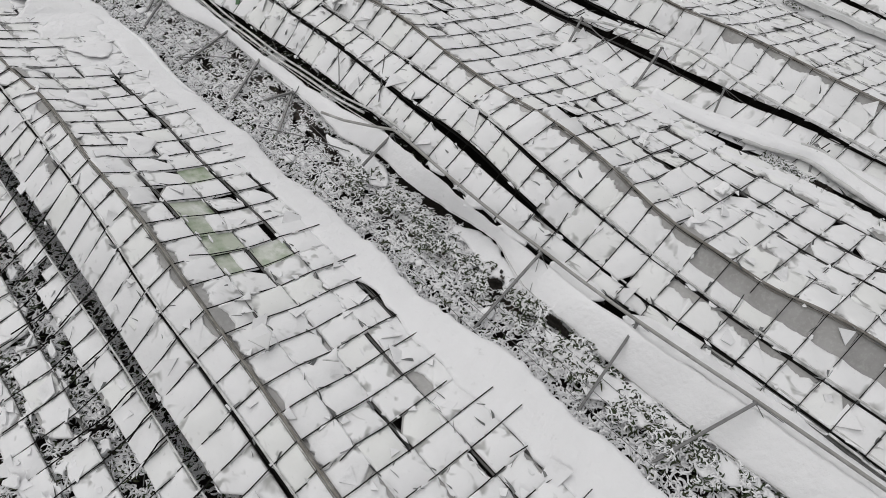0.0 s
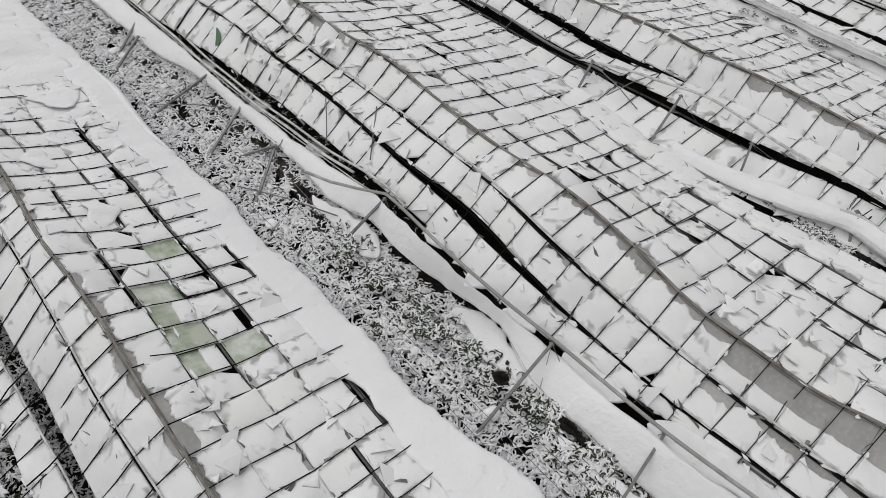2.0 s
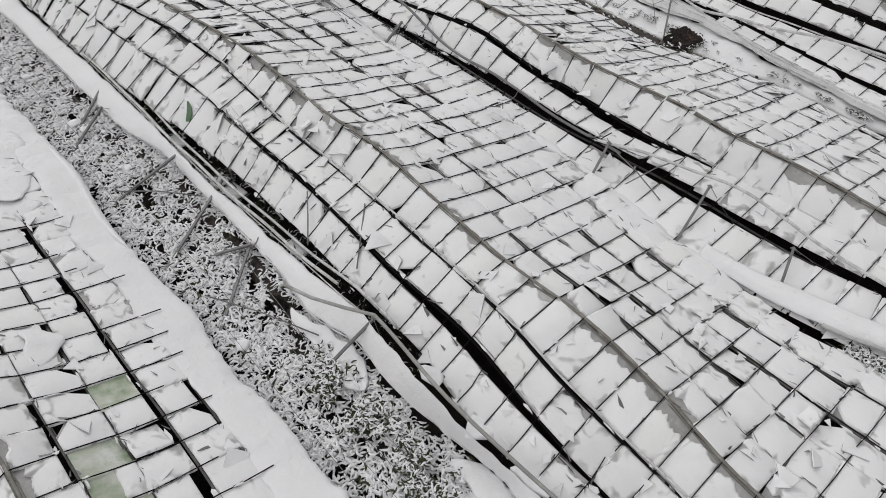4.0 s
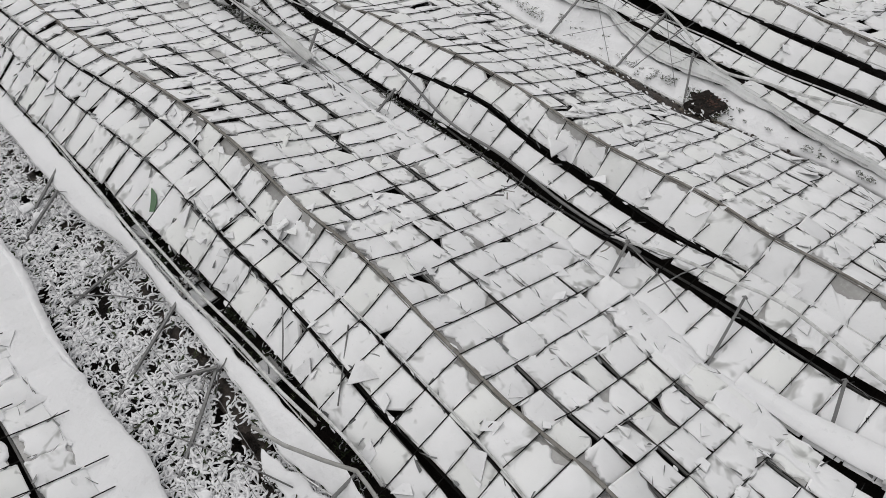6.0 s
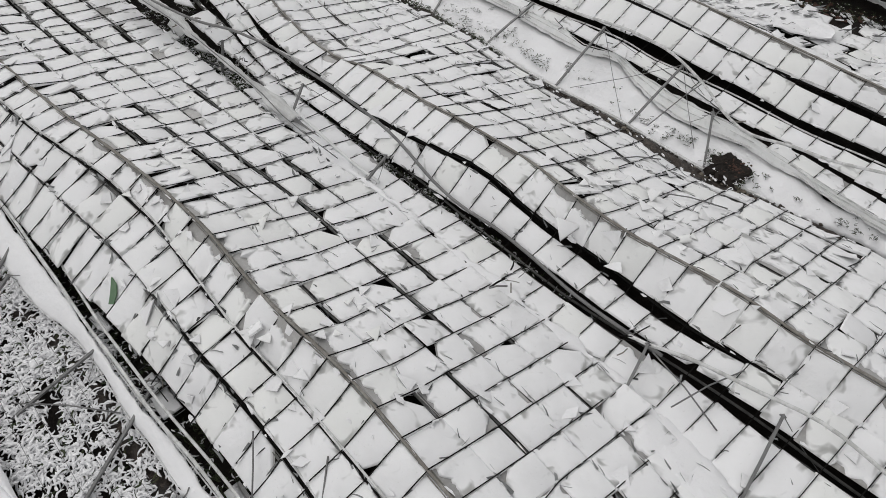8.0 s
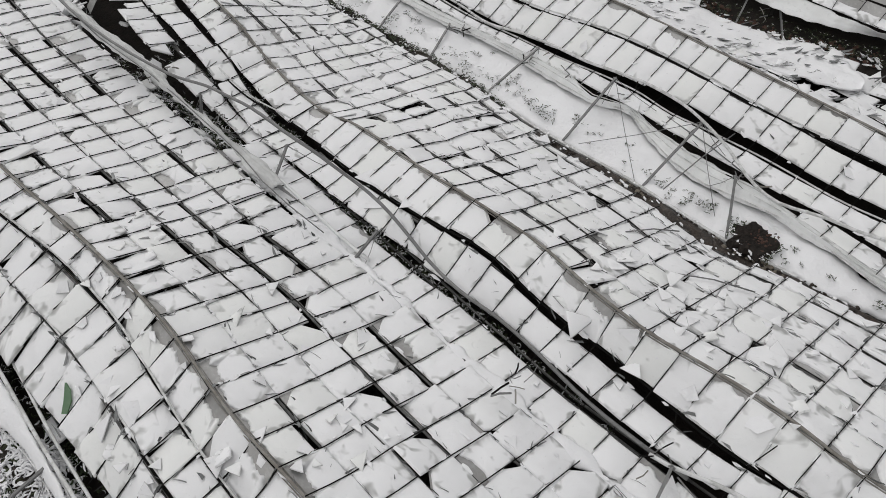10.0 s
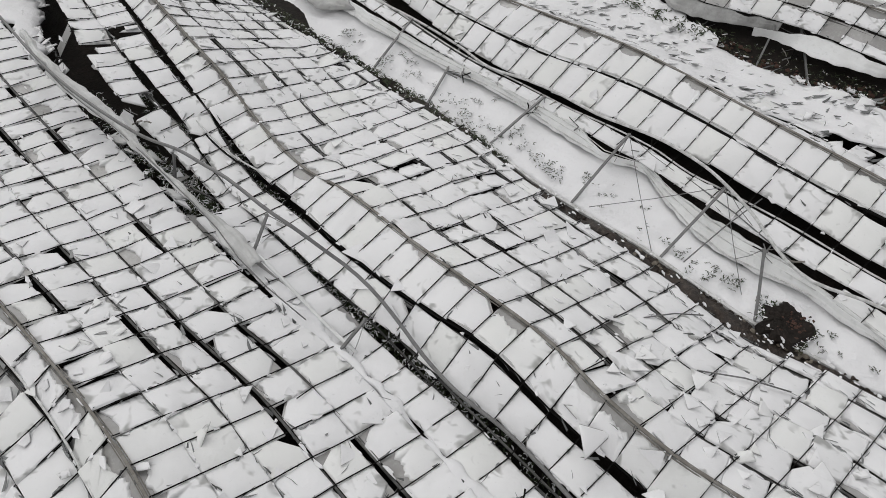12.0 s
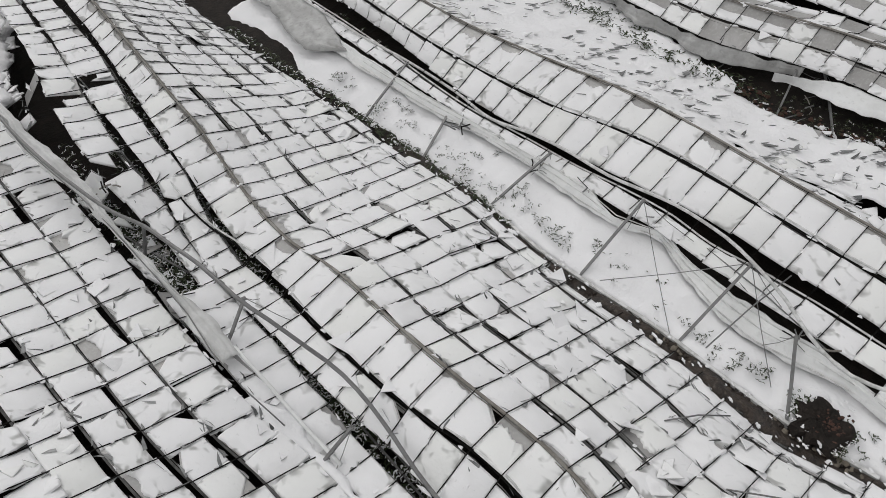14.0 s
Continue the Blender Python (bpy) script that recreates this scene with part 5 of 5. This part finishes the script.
plant_bed(Shifted(kerb, const(0.06), const(0)), Shifted(lip_d, const(0.1), const(0)), 6, 26, 650, "clumps of dark leaves poking through the snow", 33, 0.20,
          keep=lambda s, p, r: noise.noise(Vector((p.x * 2.2, p.y * 1.4, 2))) + 0.9 * noise.noise(Vector((p.x * 6, p.y * 6, 4))) > 0.02 + 1.5 * abs(s - 0.36) and (p.x - 19.27) ** 2 + (p.y - 12.2) ** 2 > 0.4, snow=0.6, size=0.42, leaves=5)
blanket("screen_cloth", lip_d, cloth_d, 4, 33, CLOTH, "grey-white screen cloth slumped along the gutter in folds", "cloth", 0.012, 22, 0.08, 0.014, 0.05, 11, arch=0.03, folds=0.04)

for k, (q, lift, thin) in enumerate(((0.02, 0.05, 0.016), (0.4, 0.08, 0.010), (0.75, 0.07, 0.012))):
    hem = [Between(lip_d, cloth_d, q).p(y, lift) for y in np.arange(8.5, 26, 0.9)]
    tagged(tube("hem_rail", hem, thin, SNOWY_STEEL, None, 5), "thin bent rail lying along the slumped cloth", "rail", "cloth rails")


def soil_patch(cx, cy, rx, ry, z, label, seed):
    """A thawed patch of loose dark soil with an uneven rim."""
    r = random.Random(seed)
    verts, faces = [(cx, cy, z + 0.03)], []
    rings, seg = 7, 36
    for i in range(1, rings + 1):
        for k in range(seg):
            a = 2 * math.pi * k / seg
            q = i / rings * (1 + 0.55 * noise.noise(Vector((math.cos(a) * 1.7, math.sin(a) * 1.7, seed))) + 0.3 * noise.noise(Vector((math.cos(a) * 5, math.sin(a) * 5, seed))) + r.uniform(-0.08, 0.08))
            verts.append((cx + rx * q * math.cos(a), cy + ry * q * math.sin(a), z + (0.05 if i < rings else -0.04) + r.uniform(-0.025, 0.025)))
    for k in range(seg):
        faces.append((0, 1 + k, 1 + (k + 1) % seg))
    for i in range(rings - 1):
        for k in range(seg):
            a, b = 1 + i * seg + k, 1 + i * seg + (k + 1) % seg
            faces.append((a, a + seg, b + seg, b))
    return tagged(mesh_object("soil_patch", verts, faces, [SOIL]), label, "soil", kind="stuff")


soil_patch(19.08, 12.30, 0.50, 0.42, 0.14, "dark thawed hollow of bare soil in the snow", 3)
lumps("soil_clods", [(19.13 + rng.gauss(0, 0.15), 12.2 + rng.gauss(0, 0.12), 0.17, rng.uniform(0.02, 0.05)) for _ in range(70)], "dark crumbled soil in the thawed hollow", SOIL, 6)
lumps("rubble", [(kerb.at(y)[0] - 0.15 + rng.gauss(0, 0.06), y, 0.0, rng.uniform(0.02, 0.07)) for y in (rng.uniform(10.5, 16.4) for _ in range(90))], "pale wet stones lying in the trench", STONE, 8, 0.5)
lumps("leaf_litter", [(19.13 + rng.gauss(0.08, 0.15), 12.15 + rng.gauss(0, 0.12), 0.18, rng.uniform(0.015, 0.035)) for _ in range(60)], "red-brown litter in the thawed hollow", LITTER, 9)
snow_flakes([(19.13 + 0.5 * math.cos(a) * q, 12.2 + 0.4 * math.sin(a) * q, 0.165, rng.uniform(0.015, 0.06)) for a, q in ((rng.uniform(0, 6.28), rng.choice((0.9, 1.05, 1.15, 1.25))) for _ in range(22))], "crumbs of snow round the thawed hollow", 21, 0.25)
snow_flakes([(kerb.at(y)[0] + rng.gauss(-0.06, 0.08), y, 0.05, rng.uniform(0.015, 0.05)) for y in (rng.uniform(9, 18) for _ in range(60))], "crumbs of snow along the trench", 22, 0.25)
soil_patch(12.78, 2.85, 0.17, 0.26, 0.62, "dark hole of bare soil beside the rolled cloth", 7)
soil_patch(6.0, 5.62, 0.13, 0.17, 0.395, "brown bare soil between snowy plants", 5)
soil_patch(6.22, 4.25, 0.09, 0.3, 0.395, "brown bare soil between snowy plants", 6)
soil_patch(6.0, 11.75, 0.10, 0.2, 0.30, "brown bare soil between snowy plants", 8)
soil_patch(5.86, 10.9, 0.09, 0.17, 0.30, "brown bare soil between snowy plants", 9)

snow_flakes([(eave_c.at(y)[0] + rng.uniform(-0.12, 0.1), y, eave_c.at(y)[1] + 0.02, rng.uniform(0.02, 0.07)) for y in (rng.uniform(9, 30) for _ in range(90))], "crumbs of snow along the torn eave", 23, 0.25)
plant_bed(Shifted(eave_c, const(-0.05), const(0)), Shifted(kerb, const(0.05), const(0)), 19.0, 30, 75, "dark leaves along the torn eave", 50, 0.12, snow=0.12, size=0.5, leaves=4)

# ==== fourth bay ====
rows_d_left = [(ridge_d, purlin_d), (Shifted(purlin_d, lambda y: -0.05 - hump(y, -9, 13.4, 0.15, 1.6), lambda y: -0.04 - hump(y, -9, 13.4, 0.06, 1.6)), low_d), (row_d, lowrow_d)]
slope("even snow-covered rows of large glass panes along a dark gap", rows_d_left, 4, 37, 0.602, 16.18, 28, (90, 5, 3, 2, 0, 0), shard=0.25,
      crest=lambda i, y, r: 0.35 if i == 0 else 0.02)
slope("low row of snowy panes lying beside the cloth", [(Shifted(lowrow_d, const(-0.10), const(-0.08)), Shifted(cloth_d, const(-0.05), const(0.0)))], 4, 12.2, 0.602, 16.18, 64, MIX_LEFT, shard=0.6)
ridge_beam(ridge_d, 4, 37)
purlin(Shifted(purlin_d, const(-0.02), const(0)), 4, 37)
pipe(pipe_d, 4, 33, 0.035, 0.06, seed=15, dx=0.0, wander=0.015)
pipe(row_d, 4, 33, 0.02, 0.04, seed=16, dx=0.05, wander=0.02)
plant_bed(Shifted(row_d, const(0.0), const(0)), Shifted(low_d, const(0.0), const(0)), 5, 30, 40, "dark leaves in the shade of the gap", 44, 0.2, snow=0.2, size=0.6)
rows_d = flat_rows(ridge_d, eave_d, (0, 0.19, 0.39, 0.58, 0.77, 0.97), 0.25, 9)
slope("slope of shattered glass lying in snow, its bars torn away", rows_d, 4, 37, 0.602, 16.18, 29, (35, 15, 25, 5, 20, 0), bars=False, shard=2.3, tilt=0.06, aligned=lambda r: r.choice((-0.3, -0.55, -0.75)) + r.gauss(0, 0.35), shard_size=1.7, shard_lift=0.08, crumbs=1.5, shard_wide=2.2, patchy=True)
blanket("snow_drift", Between(ridge_d, eave_d, 0.12, 0.20), eave_d, 13.2, 33, SNOW_SOFT, "snow lying over shattered glass", "snow", 0.04, 14, 0.12, 0.04, 0.15, 13, arch=-0.14, rounded=2.5)
blanket("snow_drift", Shifted(eave_d, const(-0.3), const(-0.02)), Shifted(lip_e, lambda y: 0.25 + 0.1 * wob(y, 170, 0.7), const(-0.12)), 18.6, 33, SNOW_SOFT, "snow lying over the soil between two fallen roofs", "snow", 0.04, 12, 0.1, 0.05, 0.16, 171, rounded=1.0)
for k, (b, t) in enumerate([((18.52, 12.52, -0.12), (19.92, 13.42, 0.6)), ((18.58, 14.85, -0.12), (20.46, 14.76, 0.96)), ((18.55, 17.1, -0.08), (20.28, 17.1, 0.98)), ((18.55, 19.75, -0.12), (20.28, 19.6, 0.6)), ((18.36, 21.85, -0.12), (20.6, 22.85, 0.48)),
                            ((18.4, 24.1, -0.12), (20.2, 24.6, 0.48)), ((26.2, 17.45, -0.12), (27.45, 17.85, 0.5)), ((26.45, 16.05, -0.12), (28.0, 17.5, 0.6))]):
    post(b, t, seed=40 + k)

plant_bed(Shifted(eave_d, const(-0.3), const(0)), Shifted(lip_e, const(0.2), const(0)), 18.6, 32, 55, "dark litter and splinters strewn over the snow", 58, 0.33, snow=0.1, size=0.9, leaves=3)

# ==== fifth bay ====
lumps("leaf_litter", [(eave_d.at(y)[0] + rng.uniform(0.0, 0.9), y, -0.1, rng.uniform(0.03, 0.09)) for y in (rng.uniform(13, 27) for _ in range(260))], "red-brown litter and clods on the bare soil", LITTER, 19)
blanket("plastic_sheet", Shifted(lip_e, lambda y: 0.1 + hump(y, 10, 20, 0.3, 1.8), const(0)), low_e, 17.7, 33, SHEET, "dull torn plastic sheet hanging below the glass", "sheet", 0.012, 12, 0.1, 0.03, 0.14, 27, arch=-0.03, folds=0.03)
blanket("screen_cloth", lip_e, Shifted(low_e, lambda y: -hump(y, 16.4, 40, 0.6, 1.8), const(0)), 6, 18.1, CLOTH, "pale screen cloth hanging below the grey glass", "cloth", 0.012, 12, 0.1, 0.02, 0.10, 17, arch=-0.02, folds=0.015)
snow_flakes([(eave_d.at(y)[0] + rng.uniform(-0.1, 0.5), y, -0.06, rng.uniform(0.03, 0.14)) for y in (rng.uniform(12, 26) for _ in range(160))], "crumbs of snow thrown over dark soil", 18, 0.3)
plant_bed(Shifted(eave_d, const(0.0), const(0)), Shifted(lip_e, const(0.2), const(0)), 12, 28, 120, "frosted leaves and litter on dark soil", 46, 0.14, snow=0.08, size=0.4, leaves=4)
rows_e_left = [(Between(ridge_e, low_e, k / 2), Between(ridge_e, low_e, (k + 0.9) / 2)) for k in range(2)]
slope("grey half-bare slope of glass panes with patches of snow", rows_e_left, 6, 33, 0.6, 16.18, 30, (4, 4, 6, 26, 8, 52), shard=0.6, crest=lambda i, y, r: 1.0 if wob(y, 33 + i, 0.5) > 0.0 else 0.2)
ridge_beam(ridge_e, 6, 33)
rows_e = flat_rows(ridge_e, eave_e, (0, 0.48, 0.95), 0.1, 12)
slope("grey glass slope with snow lying in patches", rows_e, 6, 33, 0.6, 16.18, 35, (6, 6, 8, 30, 6, 44), shard=0.6, crest=lambda i, y, r: 1.0 if wob(y, 38 + i, 0.5) > 0.1 else 0.3)
ridge_f = Line((2, 33.0, 1.3), (34, 32.0, 1.3))
low_f = Line((2, 31.7, 0.7), (17, 30.6, 0.7), (34, 29.9, 0.7))
eave_f = Line((2, 36.6, 0.2), (34, 35.6, 0.2))
slope("far snowy slope of glass panes past a dark gap", flat_rows(ridge_f, low_f, (0, 0.33, 0.66, 1.0), 0.0, 15), 6, 33, 0.6, 16.18, 37, MIX_LEFT, shard=0.3, crest=lambda i, y, r: 1.0 if wob(y, 43 + i, 0.4) > 0.0 else 0.3)
slope("far snow-covered slope of glass panes", flat_rows(ridge_f, eave_f, (0, 0.2, 0.4, 0.6, 0.8, 1), 0.1, 16), 6, 33, 0.6, 16.18, 38, MIX, shard=0.3)
ridge_beam(ridge_f, 6, 33)

# snow and sheeting at the far end
heap_l = Line((27, 11.55, 0.78), (30, 11.5, 0.8), (40, 11.3, 0.8))
heap_r = Line((27, 11.7, 0.78), (29.3, 11.8, 0.7), (30.5, 12.25, 0.66), (32, 12.8, 0.62), (33, 13.2, 0.62), (40, 13.4, 0.7))
blanket("snow_heap", Shifted(heap_l, const(0), const(0.07)), Shifted(heap_r, const(-0.1), const(0.07)), 27.5, 39, SNOW_SOFT, "heap of snow burying the end of the gutter", "snow", 0.06, 12, 0.1, 0.035, 0.25, 91, arch=0.02)
slope("jumble of snowy panes heaped over the end of the gutter", flat_rows(heap_l, heap_r, (0, 0.5, 1.0), -0.03, 17), 28, 39, 0.6, 16.18, 61, (20, 30, 35, 5, 10, 0), shard=2.0, tilt=0.13, crumbs=1.6, skip=lambda i, y, r: r.random() < 0.5)
blanket("plastic_sheet", Line((26.3, 19.42, 0.3), (27.1, 18.88, 0.25), (28.7, 18.97, 0.3), (30, 19.16, 0.35), (32, 19.2, 0.35)), Line((26.3, 19.6, 0.36), (27.2, 19.8, 0.42), (28.5, 20.0, 0.48), (30, 19.85, 0.5), (32, 19.8, 0.5)), 26.3, 32, SHEET, "slack grey plastic sheet hanging over bare soil", "sheet", 0.012, 12, 0.1, 0.02, 0.08, 93, folds=0.03, rounded=0.7)
# ==== small things ====
shard_pts = []
for side in (0.0, 0.012):
    for q, wide in ((0.0, 0.07), (0.35, 0.09), (0.7, 0.075), (1.0, 0.015)):
        for e in (-1, 1):
            shard_pts.append((6.98 + side + 0.24 * q + 0.05 * math.sin(3 * q) + 0.5 * wide * e, 16.98 + 0.34 * q - 0.42 * wide * e, 0.90 + 0.24 * q - side))
shard = mesh_object("glass_shard", shard_pts, [(k * 2, k * 2 + 1, k * 2 + 3, k * 2 + 2) for k in (0, 1, 2, 4, 5, 6)] + [(0, 2, 10, 8), (2, 4, 12, 10), (4, 6, 14, 12), (1, 9, 11, 3), (3, 11, 13, 5), (5, 13, 15, 7), (6, 7, 15, 14), (0, 8, 9, 1)], [DEEP_GREEN])
tagged(shard, "tall green shard of glass standing on edge", "glass shard")


def debris(cx, cy, cz, n, spread, length, seed, label):
    """A tangle of snapped laths and wire."""
    r = random.Random(seed)
    thing = group_thing("debris_tangle", label, "debris", "tangles of debris")
    for _ in range(n):
        a = r.uniform(0, 6.28)
        p = Vector((cx + r.gauss(0, spread), cy + r.gauss(0, spread), cz + r.uniform(-0.05, 0.1)))
        d = Vector((math.cos(a), math.sin(a), r.uniform(-0.3, 0.6))).normalized() * length * r.uniform(0.5, 1.2)
        tube("lath", [p, p + d * 0.5 + Vector((r.gauss(0, 0.02), r.gauss(0, 0.02), 0)), p + d], r.choice((0.008, 0.012, 0.018)), r.choice((STEEL, RIDGE, BAR)), thing, 4)
    return thing


for k, (x, y, z) in enumerate([(12.64, 12.65, 0.95), (20.1, 13.4, 0.35), (20.0, 19.6, 0.35), (13.5, 10.5, 0.8), (12.2, 21.8, 1.0), (20.7, 16.8, 0.45), (13.55, 3.5, 0.8), (6.3, 13.2, 0.4), (6.8, 15.2, 0.5), (20.3, 18.4, 0.4), (19.6, 21.8, 0.3), (12.3, 24.2, 1.2), (26.9, 17.0, 0.1), (26.5, 19.5, 0.1)]):
    debris(x, y, z, 7, 0.12, 0.32, 50 + k, "tangle of snapped laths and wire on the wreck")
# loose bars thrown over the slopes
for k, (a, b) in enumerate([((12.9, 9.3, 0.75), (14.2, 8.9, 0.95)), ((13.4, 10.1, 0.9), (13.2, 8.6, 0.6)), ((8.2, 11.9, 1.35), (7.3, 11.0, 0.95)), ((7.6, 13.0, 1.25), (7.0, 12.2, 0.8)), ((20.6, 15.8, 0.5), (20.2, 12.9, 0.45)),
                            ((18.9, 14.4, 0.15), (21.0, 14.2, 0.7)), ((5.0, 12.8, 0.35), (6.1, 10.6, 0.4)), ((4.9, 16.6, 0.35), (6.2, 15.2, 0.4)), ((16.6, 12.6, 0.75), (17.6, 11.4, 0.5)), ((16.9, 13.9, 0.6), (17.9, 13.3, 0.4))]):
    middle = tuple((u + v) / 2 + w for u, v, w in zip(a, b, (0.03, 0.02, 0.04)))
    tagged(tube("loose_bar", [a, middle, b], 0.014, STEEL, None, 5), "thin steel bar torn loose and lying over the wreck", "bar", "loose bars")


def glass_fragment(x, y, z, size, kind, seed, lean):
    """A broken pane with its snow, thrown loose and lying askew."""
    r = random.Random(seed)
    ob = new("glass_fragment", r.choice(PANES[kind, GLASS.name]))
    tagged(ob, "snow-covered broken pane thrown loose and lying askew", "glass fragment", "glass fragments")
    turn = Euler((r.choice((-1, 1)) * lean * r.uniform(0.6, 1.2), lean * r.uniform(-1, 1), r.uniform(0, 6.28))).to_matrix()
    ob.matrix_basis = Matrix.LocRotScale(Vector((x, y, z + 0.16 * size * math.sin(lean))), turn.to_quaternion(), (size * r.uniform(0.6, 1), size, 1))
    return ob


for k, (x, y, z) in enumerate([(14.25, 11.7, 1.0), (10.7, 16.78, 1.2), (9.15, 19.0, 1.6), (9.3, 18.43, 1.6), (9.07, 19.6, 1.55), (1.7, 6.71, 1.55), (2.41, 5.87, 1.3),
                               (0.31, 8.71, 1.2), (0.68, 9.26, 1.5), (9.4, 3.7, 1.5), (10.36, 5.78, 1.25), (10.63, 3.97, 1.2), (15.78, 12.26, 1.15), (16.54, 10.5, 0.9), (16.88, 9.89, 0.85), (15.6, 11.2, 1.15), (16.0, 13.2, 1.0), (16.3, 12.4, 0.95), (15.4, 9.6, 1.3),
                               (7.3, 15.8, 0.95), (7.2, 17.4, 0.95), (7.9, 16.6, 1.3), (6.95, 18.2, 0.8), (8.5, 14.3, 1.6), (8.6, 17.0, 1.65), (7.5, 19.3, 1.15), (12.1, 29.0, 0.9), (12.7, 28.2, 0.4)]):
    glass_fragment(x, y, z, (0.42, 0.5, 0.34, 0.28)[k % 4], ("shard", "shard", "broken", "torn")[k % 4], 300 + k, (0.3, 0.16, 0.42)[k % 3])

for x, y, z, size, seed in ((14.26, 13.36, 1.16, 0.62, 341), (14.27, 12.72, 1.16, 0.66, 344)):
    glass_fragment(x, y, z, size, "broken", seed, 0.32)

for a, b in (((20.28, 17.1, 0.96), (18.72, 15.0, 0.0)), ((18.72, 16.7, 0.08), (20.44, 14.8, 0.94)), ((20.45, 14.76, 0.94), (19.1, 13.2, 0.1))):
    tagged(tube("stay_wire", [a, tuple((u + v) / 2 - w for u, v, w in zip(a, b, (0, 0, 0.04))), b], 0.008, STEEL, None, 4), "thin grey stay wire slung from a toppled post", "wire", "stay wires")

# splintered zones along the ridges
for top, low, s0, s1, y0, y1, count in ((ridge_b, eave_b, 0.02, 0.36, 11.5, 20.5, 16), (ridge_c, eave_c, 0.04, 0.55, 8.5, 14.5, 20), (ridge_a, eave_a, 0.03, 0.3, 4.5, 8, 5), (ridge_b, mid_b, 0.3, 1.3, 13, 20, 8), (ridge_c, eave_c, 0.05, 0.9, 14.5, 26, 8), (ridge_b, eave_b, 0.1, 0.8, 2, 8, 6)):
    for k in range(count):
        y = rng.uniform(y0, y1)
        at = Between(top, low, rng.uniform(s0, s1)).p(y, 0.02)
        glass_fragment(at.x, at.y, at.z, rng.uniform(0.16, 0.4), "shard", 700 + k + int(100 * y0), rng.choice((0.12, 0.2, 0.35)))
for k in range(22):
    y = rng.uniform(12.5, 27)
    at = Between(ridge_d, eave_d, rng.uniform(0.06, 0.62) ** 1.3, 0.2).p(y, 0.1)
    glass_fragment(at.x, at.y, at.z, rng.uniform(0.16, 0.4), rng.choice(("shard", "broken")), 1900 + k, rng.choice((0.12, 0.2, 0.3)))
